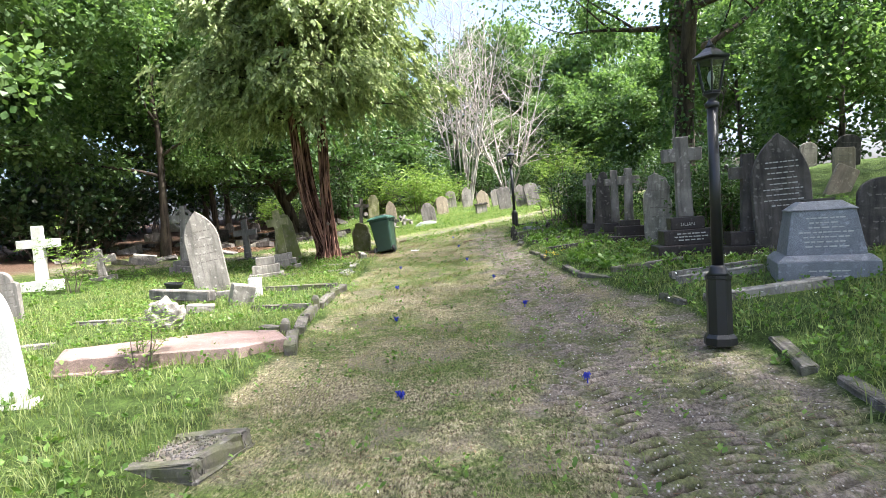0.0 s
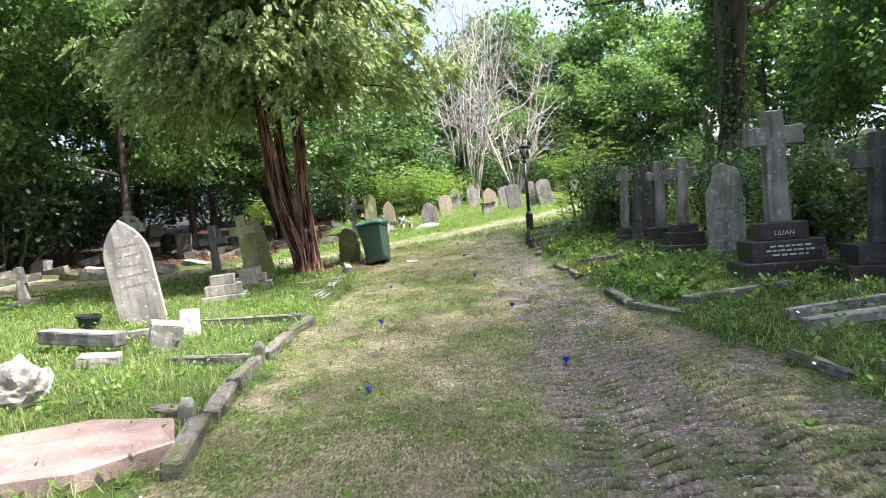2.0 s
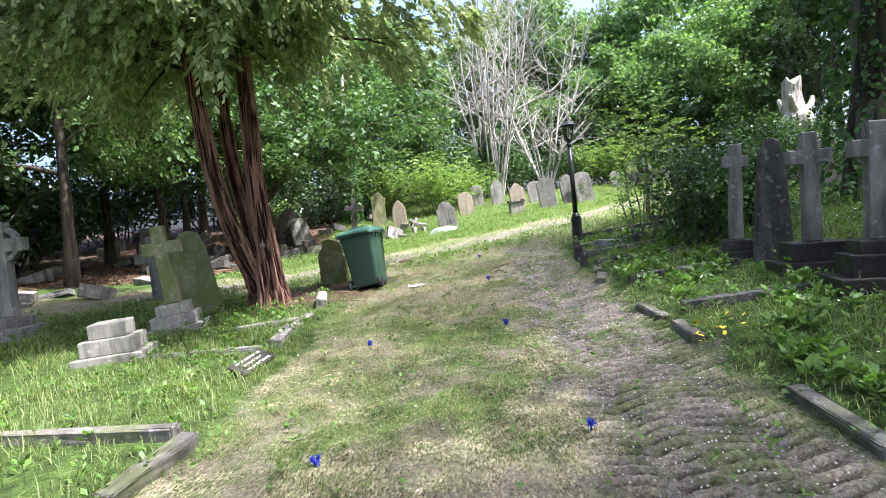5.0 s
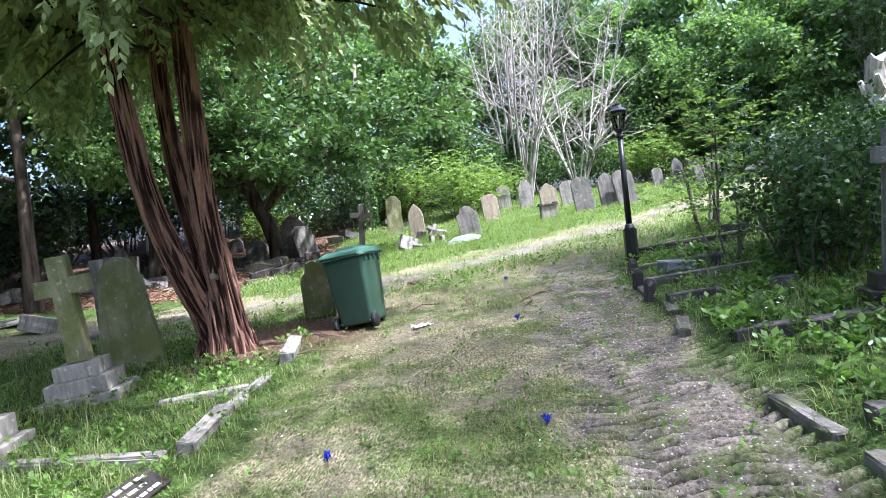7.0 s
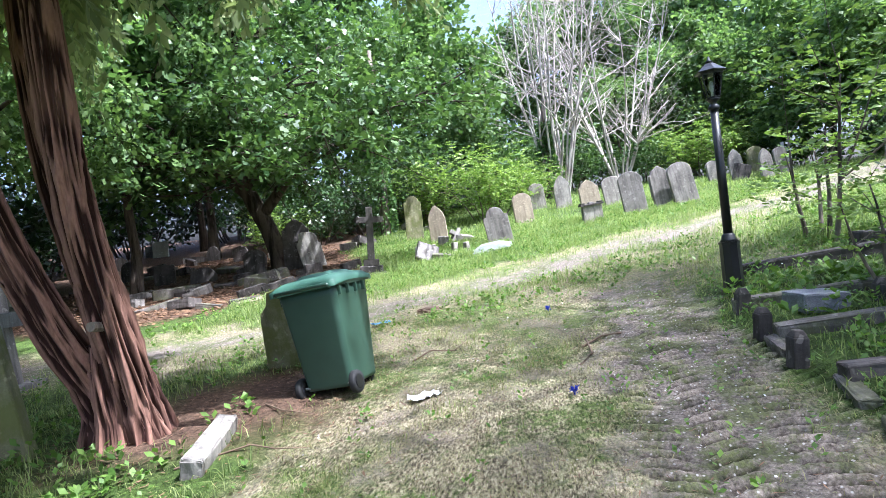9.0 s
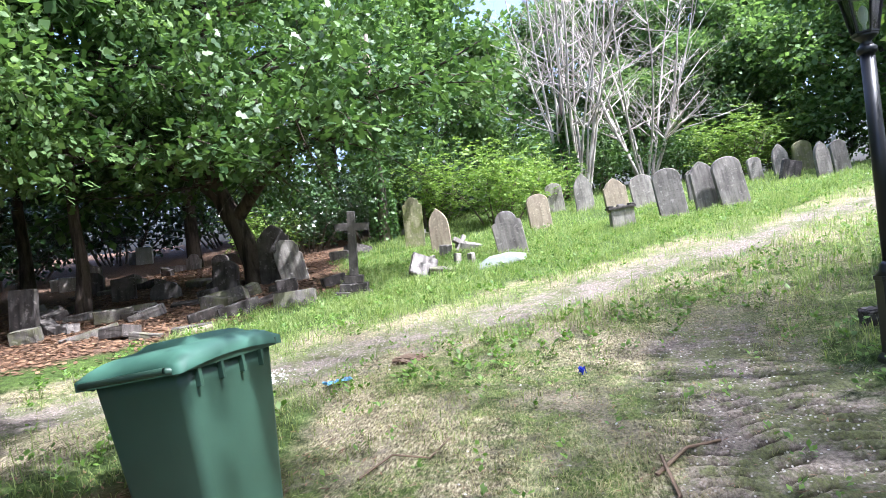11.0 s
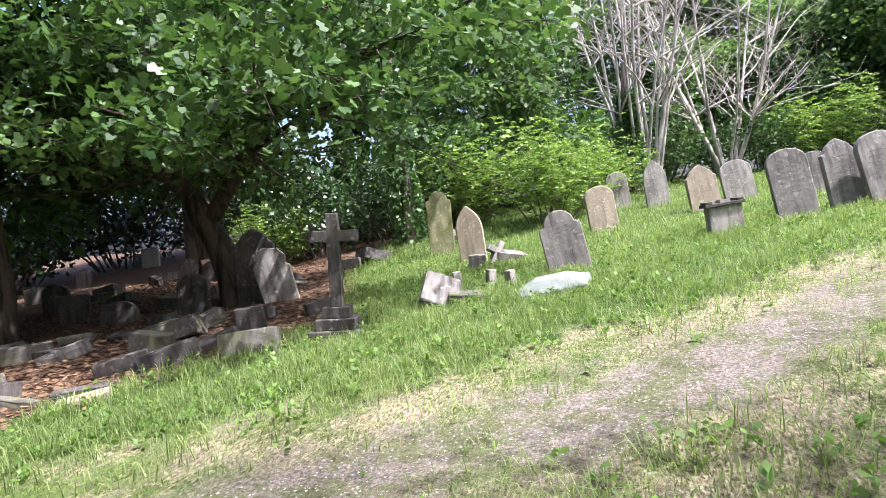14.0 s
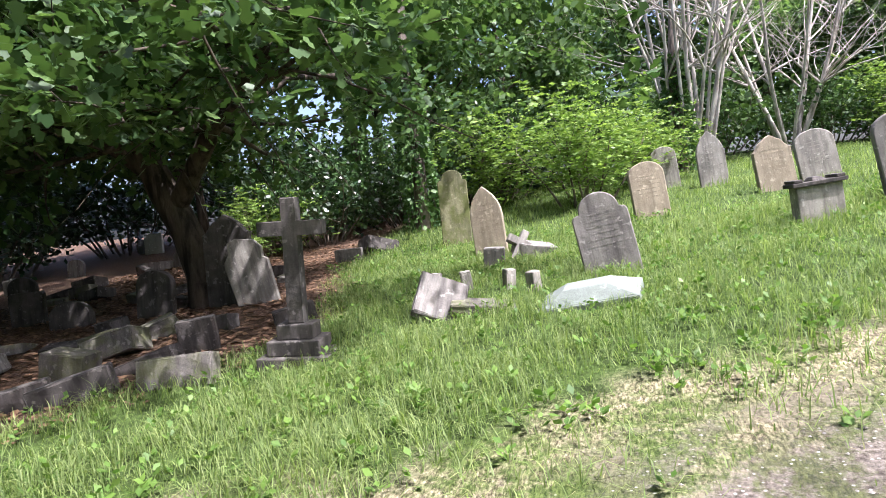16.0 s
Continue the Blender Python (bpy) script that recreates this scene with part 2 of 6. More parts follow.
def part(name, bm, mat, parent, label="", smooth=False):
    me = bpy.data.meshes.new(name)
    bm.to_mesh(me)
    bm.free()
    me.materials.append(M[mat])
    if smooth:
        me.polygons.foreach_set("use_smooth", [True] * len(me.polygons))
    ob = new(name, me)
    if parent is not None:
        ob.parent = parent
    if label:
        ob["label"] = label
    return ob


def block(w, d, h, z=0.0, bevel=0.012, taper=1.0, x=0.0, y=0.0, turn=None, rough=0.0):
    """A bmesh block standing on z, tapering towards the top, with worn edges."""
    bm = bmesh.new()
    bmesh.ops.create_cube(bm, size=1)
    for v in bm.verts:
        k = taper if v.co.z > 0 else 1.0
        v.co = Vector((v.co.x * w * k, v.co.y * d * k, (v.co.z + 0.5) * h))
    if bevel:
        bmesh.ops.bevel(bm, geom=bm.edges[:], offset=bevel, segments=2, profile=0.6, affect="EDGES")
    if rough:
        bmesh.ops.subdivide_edges(bm, edges=bm.edges[:], cuts=2, use_grid_fill=True)
        for v in bm.verts:
            v.co += Vector((random.uniform(-1, 1), random.uniform(-1, 1), random.uniform(-1, 1))) * rough
    if turn is not None:
        bm.transform(turn)
    bm.transform(Matrix.Translation((x, y, z)))
    return bm


def join_bm(*bms):
    first = bms[0]
    for b in bms[1:]:
        tmp = bpy.data.meshes.new("tmp")
        b.to_mesh(tmp)
        b.free()
        first.from_mesh(tmp)
        bpy.data.meshes.remove(tmp)
    return first


def slab(outline, thick, chamfer=0.012):
    """Extrude an outline in x, z to a slab with chamfered edges, front towards -y."""
    pts = np.array(outline, dtype=float)
    mid = (pts.max(0) + pts.min(0)) / 2
    size = (pts.max(0) - pts.min(0)) / 2
    inner = mid + (pts - mid) * (1 - chamfer / size)
    bm = bmesh.new()
    rings = []
    for y, ring in ((-thick / 2, inner), (-thick / 2 + chamfer, pts), (thick / 2 - chamfer, pts), (thick / 2, inner)):
        rings.append([bm.verts.new((p[0], y, p[1])) for p in ring])
    n = len(pts)
    for a, b in zip(rings, rings[1:]):
        for i in range(n):
            bm.faces.new((a[i], a[(i + 1) % n], b[(i + 1) % n], b[i]))
    bm.faces.new(rings[0][::-1])
    bm.faces.new(rings[-1])
    bmesh.ops.recalc_face_normals(bm, faces=bm.faces[:])
    return bm


def arc(cx, cz, rx, rz, a0, a1, n):
    return [(cx + rx * math.cos(radians(a0 + (a1 - a0) * i / n)), cz + rz * math.sin(radians(a0 + (a1 - a0) * i / n))) for i in range(n + 1)]


def head_outline(kind, w, h):
    """Outlines of headstones, from the lower right corner round to the lower left."""
    r = w / 2
    if kind == "round":
        return [(r, 0)] + arc(0, h - r * 0.75, r, r * 0.75, 0, 180, 18) + [(-r, 0)]
    if kind == "gothic":
        rise = min(h * 0.5, w * 1.0)
        side = [(r * (1 - (i / 10) ** 2.2), h - rise + rise * (i / 10) ** 0.9) for i in range(11)]
        return [(r, 0)] + side + [(-x, z) for x, z in side[::-1][1:]] + [(-r, 0)]
    if kind == "shoulder":
        s = r * 0.72
        return ([(r, 0), (r, h - r * 0.85), (r * 0.93, h - r * 0.72), (s, h - r * 0.66)] + arc(0, h - r * 0.66, s, r * 0.66, 4, 176, 14)
                + [(-s, h - r * 0.66), (-r * 0.93, h - r * 0.72), (-r, h - r * 0.85), (-r, 0)])
    if kind == "ogee":
        side = [(r, h - r * 0.8)] + [(r - r * 0.62 * (i / 8), h - r * 0.8 + r * 0.55 * math.sin(i / 8 * 1.57) ** 2) for i in range(1, 9)]
        side += [(r * 0.2, h - r * 0.1), (0.0, h)]
        return [(r, 0)] + side + [(-x, z) for x, z in side[::-1][1:]] + [(-r, 0)]
    if kind == "broken":
        return [(r, 0), (r * 0.98, h * 0.62), (r * 0.8, h * 0.66), (r * 0.84, h * 0.8), (r * 0.55, h * 0.93), (r * 0.2, h * 0.96), (-r * 0.2, h),
                (-r * 0.62, h * 0.96), (-r * 0.7, h * 0.8), (-r * 0.98, h * 0.7), (-r, h * 0.6), (-r * 0.86, 0)]
    if kind == "flat":
        return [(r, 0), (r, h * 0.94), (r * 0.9, h), (-r * 0.9, h), (-r, h * 0.94), (-r, 0)]
    if kind == "taper":
        return [(r, 0), (r * 0.66, h * 0.8), (r * 0.4, h * 0.97), (r * 0.1, h), (-r * 0.3, h * 0.98), (-r * 0.62, h * 0.85), (-r, 0)]
    return [(r, 0), (r, h), (-r, h), (-r, 0)]


def lines(w, z0, z1, n, y, seed, thick=0.012):
    """Rows of worn writing that cannot be read, as shallow bars."""
    rr = random.Random(seed)
    bm = bmesh.new()
    for i in range(n):
        z = z1 - (z1 - z0) * i / max(1, n - 1)
        total = w * rr.uniform(0.55, 0.95)
        x = -total / 2
        while x < total / 2:
            step = rr.uniform(0.035, 0.1)
            b = bmesh.ops.create_cube(bm, size=1)["verts"]
            for v in b:
                v.co = Vector((x + step * 0.4 + v.co.x * step * 0.75, y + v.co.y * 0.004, z + v.co.z * thick))
            x += step
    return bm


# ---------------- the lie of the land ----------------
def height(x, y):
    """Height of the ground: a gentle rise ahead and to the right."""
    x = np.clip(np.asarray(x, dtype=float), -16, 13)
    y = np.clip(np.asarray(y, dtype=float), -6, 44)
    return (-0.07276 + 0.00645 * x + 0.04777 * y + 0.010945 * x * x + 0.005371 * x * y + 0.0000983 * y * y
            - 0.000299 * x * x * y - 0.000123 * x * y * y + 0.00001367 * y ** 3)


def gz(x, y):
    return float(height(x, y))


def wobble(x, y, s=1.0, seed=0.0):
    """A cheap smooth random field between about -1 and 1."""
    return (np.sin(x * 1.7 * s + 1.3 + seed) * np.cos(y * 1.3 * s - 0.7 + seed * 2) + 0.6 * np.sin(x * 3.9 * s - y * 2.7 * s + seed)
            + 0.4 * np.cos(x * 7.3 * s + y * 6.1 * s + seed * 3)) / 2.0


def lane(x, y):
    """Distance from the middle of the gravel lane that crosses the view."""
    return np.abs(y - 22.0 - 0.63 * x - 0.012 * x * x) * 0.846


def right_edge(y):
    """Where the track meets the kerbs on its shaded side."""
    return np.interp(y, (2.5, 7.0, 8.5, 10.0, 13.0, 16.0), (2.55, 2.6, 2.3, 2.05, 1.9, 1.95))


def verge(x, y):
    """The step up from the track to the graves beside it, 0 to 1."""
    out = np.maximum(-1.8 - x, x - right_edge(y))
    return np.clip(out * 5, 0, 1) * np.clip(19.5 - y, 0, 1) * np.clip(9 - np.abs(x), 0, 1)


def masks(x, y):
    """How far the ground is gravel or bare earth, mown straw, leaf litter."""
    w = wobble(x, y, 1.0)
    w2 = wobble(x, y, 2.7, 4.0)
    w3 = wobble(x, y, 4.5, 1.0)
    on_lane = np.clip(1.0 - lane(x, y) - 0.4 * w - 0.25 * w2 - 0.2 * w3, 0, 1)
    rut = 0.95 * np.clip(1.4 - np.abs(x - 1.3 - 0.08 * np.sin(y * 0.7)) * 1.65 - 0.4 * w2 - 0.25 * w3, 0, 1)
    rut = np.maximum(rut, 0.85 * np.clip((x - 1.75) * 2.5, 0, 1) * np.clip((right_edge(y) + 0.1 - x) * 5, 0, 1) * np.clip(0.75 + 0.5 * w2 + 0.4 * w3, 0, 1))
    rut = rut * np.clip((20.3 - y + 0.3 * x) * 0.8, 0, 1) * np.clip((y + 3) * 0.3, 0, 1)
    walkway = np.clip((np.minimum(x + 1.95, right_edge(y) + 0.05 - x) - 0.12 * w) * 3, 0, 1) * np.clip((20.8 - y + 0.5 * x) * 1.0, 0, 1)
    fork = np.clip((2.1 - lane(x, y) - 0.35 * w) * 1.2, 0, 1)
    fork = np.maximum(fork, np.clip((22.3 + 0.6 * x - y) * 0.8, 0, 1) * np.clip((4.5 - np.abs(x - 0.5)) * 0.6, 0, 1) * np.clip((y - 18.2) * 0.7, 0, 1))
    straw = np.maximum(walkway, fork * 0.74)
    litter = np.clip((-4.4 - x + 0.75 * np.clip(y - 23.7, -2, 1.4) - 0.4 * np.clip(y - 26.2, 0, 6) + 0.4 * w) * 0.9, 0, 1) * np.clip((y - 20.6) * 0.8, 0, 1)
    litter = np.maximum(litter, np.clip((-10 - x + 0.8 * w) * 0.4, 0, 1) * np.clip((y - 4) * 0.2, 0, 1))
    litter = np.maximum(litter, 0.8 * np.clip(1.5 - np.hypot(x + 2.6, y - 16.6) * 0.85 + 0.3 * w, 0, 1))
    return np.clip(np.maximum(on_lane, rut), 0, 1), straw, np.clip(litter, 0, 1)


def tread(x, y):
    """Height of the bars that tyres have pushed up in the soft track, -1 to 1."""
    out = np.zeros(np.shape(x))
    for c, half, gap, slant, y1 in ((0.86, 0.125, 0.115, 0.3, 20.0), (1.17, 0.105, 0.13, -0.3, 19.0), (1.54, 0.125, 0.11, 0.32, 19.8), (1.85, 0.105, 0.125, -0.28, 18.0), (2.2, 0.13, 0.12, 0.25, 8.6)):
        mid = c + 0.05 * np.sin(y * 0.55 + c * 3) + 0.02 * np.sin(y * 1.9 + c)
        u = (x - mid) / half
        bar = np.clip(1.8 * np.sin(2 * np.pi * (y / gap + slant * u + 0.12 * wobble(x, y, 1.5, c))) + 0.7 * wobble(x, y, 8.0, c * 2), -1, 1)
        strong = np.clip(0.9 + 0.6 * wobble(x, y, 0.75, 2.0 + c), 0.35, 1)
        out = out + bar * strong * np.exp(-u ** 6) * np.clip((y1 - y) * 0.7, 0, 1)
    return np.clip(out, -1, 1)


def ground_mat():
    n = Nodes("cemetery_ground")
    at = n.add("ShaderNodeAttribute")
    at.attribute_name = "cover"
    sep = n.add("ShaderNodeSeparateColor")
    n.link(at.outputs["Color"], sep.inputs[0])
    big = n.noise(0.9, 5, 0.6)
    mid = n.noise(5.0, 6, 0.7)
    fine = n.noise(38.0, 5, 0.75)
    fibre = n.noise(60.0, 4, 0.7, stretch=(1, 0.35, 1))
    tuft = n.noise(13.0, 5, 0.75)
    soil = n.ramp(mid, (0.3, (0.03, 0.045, 0.012)), (0.6, (0.085, 0.135, 0.03)), (0.8, (0.15, 0.18, 0.06)))
    soil = n.mix(0.85, soil, n.ramp(fine, (0.36, (0.3, 0.3, 0.3)), (0.62, (1.25, 1.25, 1.2))), "MULTIPLY")
    hay = n.ramp(fibre, (0.38, (0.075, 0.062, 0.036)), (0.5, (0.25, 0.215, 0.13)), (0.62, (0.46, 0.41, 0.27)))
    green = n.ramp(fibre, (0.34, (0.028, 0.048, 0.01)), (0.66, (0.16, 0.21, 0.055)))
    blend = n.math("ADD", n.math("MULTIPLY", big, 0.55), n.math("MULTIPLY", tuft, 0.45))
    hay = n.mix(n.ramp(blend, (0.45, (0, 0, 0)), (0.55, (1, 1, 1))), hay, green)
    worn = n.ramp(n.math("ADD", n.math("MULTIPLY", n.noise(1.7, 4, 0.6), 0.6), n.math("MULTIPLY", tuft, 0.4)), (0.52, (0, 0, 0)), (0.6, (1, 1, 1)))
    hay = n.mix(n.math("MULTIPLY", worn, 0.75), hay, n.ramp(fine, (0.35, (0.09, 0.07, 0.05)), (0.65, (0.36, 0.3, 0.235))))
    grit = n.ramp(fine, (0.32, (0.055, 0.043, 0.036)), (0.5, (0.178, 0.152, 0.126)), (0.7, (0.35, 0.305, 0.262)))
    moss = n.ramp(n.math("ADD", n.math("MULTIPLY", n.noise(2.3, 4, 0.65), 0.6), n.math("MULTIPLY", tuft, 0.4)), (0.47, (0, 0, 0)), (0.55, (1, 1, 1)))
    grit = n.mix(n.math("MULTIPLY", moss, 0.75), grit, n.ramp(fibre, (0.35, (0.035, 0.05, 0.014)), (0.65, (0.14, 0.165, 0.05))))
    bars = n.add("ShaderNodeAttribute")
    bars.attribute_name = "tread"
    # troughs darkened and bar tops lightened in the colour, in place of shade
    tread_shade = n.ramp(bars.outputs["Fac"], (0.2, (0.36, 0.33, 0.3)), (0.48, (0.95, 0.94, 0.93)), (0.75, (1.2, 1.18, 1.15)))
    grit = n.mix(0.9, grit, tread_shade, "MULTIPLY")
    vor = n.add("ShaderNodeTexVoronoi")
    vor.inputs["Scale"].default_value = 34.0
    n.link(n.coord, vor.inputs["Vector"])
    chips = n.ramp(vor.outputs["Distance"], (0.16, (1, 1, 1)), (0.3, (0, 0, 0)))
    pick = n.ramp(vor.outputs["Color"], (0.6, (0, 0, 0)), (0.66, (1, 1, 1)))
    grit = n.mix(n.math("MULTIPLY", chips, pick), grit, (0.5, 0.47, 0.43))
    leaf = n.ramp(n.noise(22.0, 4, 0.8), (0.3, (0.03, 0.02, 0.013)), (0.55, (0.12, 0.075, 0.05)), (0.75, (0.25, 0.165, 0.11)))
    edge = n.math("SUBTRACT", n.math("ADD", n.math("MULTIPLY", mid, 0.9), n.math("MULTIPLY", fine, 0.5)), 0.7)

    def soft(sock, k=1.0):
        s = n.math("ADD", n.math("SUBTRACT", n.math("MULTIPLY", sock, 2.2), 0.6), n.math("MULTIPLY", edge, 2.6 * k))
        return n.math("MAXIMUM", n.math("MINIMUM", s, 1.0), 0.0)

    col = n.mix(soft(sep.outputs[1]), soil, hay)
    col = n.mix(soft(sep.outputs[0]), n.mix(0.5, col, tread_shade, "MULTIPLY"), grit)
    col = n.mix(soft(sep.outputs[2], 0.6), col, leaf)
    nor = n.bump(tuft, 0.6, 0.035)
    nor = n.bump(fine, 0.9, 0.025, nor)
    return n.done(n.principled(col, 0.95, 0.0, nor, 0.15))


def build_ground():
    def axis(a, b, fine, far):
        steps = [a]
        out = []
        s, v = fine, b
        while v < far:
            s = min(s * 1.25, 40)
            v += s
            out.append(v)
        lo = []
        s, v = fine, a
        while v > -far:
            s = min(s * 1.25, 40)
            v -= s
            lo.append(v)
        steps = lo[::-1] + list(np.arange(a, b, fine)) + out
        return np.array(steps)

    xs, ys = axis(-8, 8, 0.125, 420), axis(-1, 30, 0.125, 420)
    xs = np.concatenate([xs[xs < 0.49], np.arange(0.5, 2.45, 0.03), xs[xs > 2.46]])
    ys = np.concatenate([ys[ys < 2.2], np.arange(2.3, 20.0, 0.0215), ys[ys > 20.05]])
    gx, gy = np.meshgrid(xs, ys)
    z = height(gx, gy)
    near = np.clip(1 - np.maximum(np.abs(gx) - 10, 0) * 0.2, 0, 1)
    a, b, c = masks(gx, gy)
    z = z + near * (0.02 * wobble(gx, gy, 1.6) + 0.008 * wobble(gx, gy, 5.0, 2.0)) * (1 - 0.5 * b) - 0.03 * a * near
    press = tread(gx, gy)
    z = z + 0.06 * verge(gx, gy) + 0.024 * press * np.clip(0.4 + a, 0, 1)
    co = np.stack([gx, gy, z], -1).reshape(-1, 3)
    ny, nx = gx.shape
    i = np.arange(ny - 1)[:, None] * nx + np.arange(nx - 1)[None, :]
    quads = np.stack([i, i + 1, i + nx + 1, i + nx], -1).reshape(-1, 4)
    me = bpy.data.meshes.new("ground")
    me.vertices.add(len(co))
    me.vertices.foreach_set("co", co.astype(np.float32).ravel())
    me.loops.add(quads.size)
    me.loops.foreach_set("vertex_index", quads.astype(np.int32).ravel())
    me.polygons.add(len(quads))
    me.polygons.foreach_set("loop_start", np.arange(0, quads.size, 4, dtype=np.int32))
    me.polygons.foreach_set("loop_total", np.full(len(quads), 4, dtype=np.int32))
    me.polygons.foreach_set("use_smooth", np.ones(len(quads), dtype=bool))
    me.update(calc_edges=True)
    lay = me.color_attributes.new("cover", "FLOAT_COLOR", "POINT")
    rgba = np.stack([a, b, c, np.ones(a.shape)], -1).reshape(-1, 4).astype(np.float32)
    lay.data.foreach_set("color", rgba.ravel())
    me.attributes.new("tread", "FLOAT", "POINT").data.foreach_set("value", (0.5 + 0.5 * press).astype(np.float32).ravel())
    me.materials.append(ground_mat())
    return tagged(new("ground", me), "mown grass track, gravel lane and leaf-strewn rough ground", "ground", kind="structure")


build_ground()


# ---------------- trees ----------------
def tube_data(tubes):
    """Vertices and faces of tapering tubes; each tube is (points, radii, sides)."""
    verts, faces = [], []
    for pts, radii, sides in tubes:
        base = len(verts)
        pts = [Vector(p) for p in pts]
        up = Vector((0.3, 0.9, 0.1))
        for i, p in enumerate(pts):
            d = (pts[min(i + 1, len(pts) - 1)] - pts[max(i - 1, 0)]).normalized()
            u = d.cross(up)
            if u.length < 0.05:
                u = d.cross(Vector((1, 0, 0)))
            u.normalize()
            v = d.cross(u)
            for k in range(sides):
                a = 2 * math.pi * k / sides
                verts.append(p + (u * math.cos(a) + v * math.sin(a)) * radii[i])
        for i in range(len(pts) - 1):
            for k in range(sides):
                a, b = base + i * sides + k, base + i * sides + (k + 1) % sides
                faces.append((a, b, b + sides, a + sides))
        faces.append([base + (len(pts) - 1) * sides + k for k in range(sides)])
    return verts, faces


def bough(rr, start, way, length, radius, level, tubes, tips, droop=0.0, sides=7, spread=0.9, kids=(3, 5), wild=0.25):
    """One limb with its side limbs; fills tubes and the tips where leaves sit."""
    n = 5 if level > 0 else 4
    pts, radii = [Vector(start)], [radius]
    d = Vector(way).normalized()
    for i in range(n):
        d = (d + Vector((rr.uniform(-1, 1), rr.uniform(-1, 1), rr.uniform(-0.6, 0.8))) * wild + Vector((0, 0, -droop))).normalized()
        pts.append(pts[-1] + d * (length / n))
        radii.append(radius * (1 - 0.75 * (i + 1) / n))
    tubes.append((pts, radii, sides))
    tips.append((pts[-1], d, level))
    if level <= 1:
        tips.extend((p, d, level) for p in pts[2:-1])
    if level <= 0:
        return
    for k in range(rr.randint(*kids)):
        i = rr.randint(2, n)
        s = Vector((rr.uniform(-1, 1), rr.uniform(-1, 1), rr.uniform(-0.5, 0.7))).normalized()
        bough(rr, pts[i], d * (1 - spread * 0.5) + s * spread, length * rr.uniform(0.5, 0.75), radii[i] * 0.65, level - 1, tubes, tips, droop, max(4, sides - 2), spread, kids, wild)


OVAL = np.array([(0, 0), (0.35, 0.32), (0.75, 0.3), (1, 0), (0.75, -0.3), (0.35, -0.32)])
DIAMOND = np.array([(0, 0), (0.55, 0.36), (1, 0), (0.55, -0.36)])
BLADE = np.array([(0, 0.06), (0.6, 0.08), (1, 0), (0.6, -0.08)])
LOBED = np.array([(0, 0.0), (0.38, 0.3), (0.52, 0.16), (0.8, 0.34), (1, 0.0), (0.8, -0.34), (0.52, -0.16), (0.38, -0.3)])


def leaves(rng, centres, way, length, shape, flat=0.5):
    """Leaf polygons at the centres, pointing along way, partly turned up to the light."""
    n = len(centres)
    way = way / (np.linalg.norm(way, axis=1, keepdims=True) + 1e-6)
    up = rng.normal(0, 1, (n, 3)) * (1 - flat)
    up[:, 2] += flat * 1.4
    side = np.cross(way, up)
    side /= np.linalg.norm(side, axis=1, keepdims=True) + 1e-6
    ln = (length * rng.uniform(0.65, 1.25, n))[:, None, None]
    return centres[:, None, :] + ln * (way[:, None, :] * shape[None, :, :1] + side[:, None, :] * shape[None, :, 1:])


def clumped(rng, tips, per, radius, squash=0.7):
    """Points in loose clumps round the tips, thinner towards the rim."""
    base = np.array([tuple(t[0]) for t in tips])
    own = radius * rng.uniform(0.55, 1.25, len(base))
    idx = np.repeat(np.arange(len(base)), per)
    off = rng.normal(0, 1, (len(idx), 3))
    off /= np.linalg.norm(off, axis=1, keepdims=True)
    off *= (rng.uniform(0, 1, len(idx)) ** 0.5)[:, None] * own[idx][:, None]
    off[:, 2] *= squash
    return base[idx] + off, off


def finish_tree(kind, label, tubes, bark, crown_co, corners, leaf, category="tree", crown_label="", stems=1):
    """A tree of stems (the first tubes), branches (the rest, too many to count) and a crown."""
    root = new(kind)
    tagged(root, label, category)
    for k in range(stems):
        v, f = tube_data(tubes[k:k + 1])
        link_mesh("trunk" if stems == 1 else "stem", v, f, bark, root, smooth=True)
    if len(tubes) > stems:
        v, f = tube_data(tubes[stems:])
        tagged(link_mesh("branchwork", v, f, bark, root, smooth=True), kind="stuff")
    if crown_co is not None:
        polys("crown", crown_co, corners, leaf, root, crown_label)
    return root


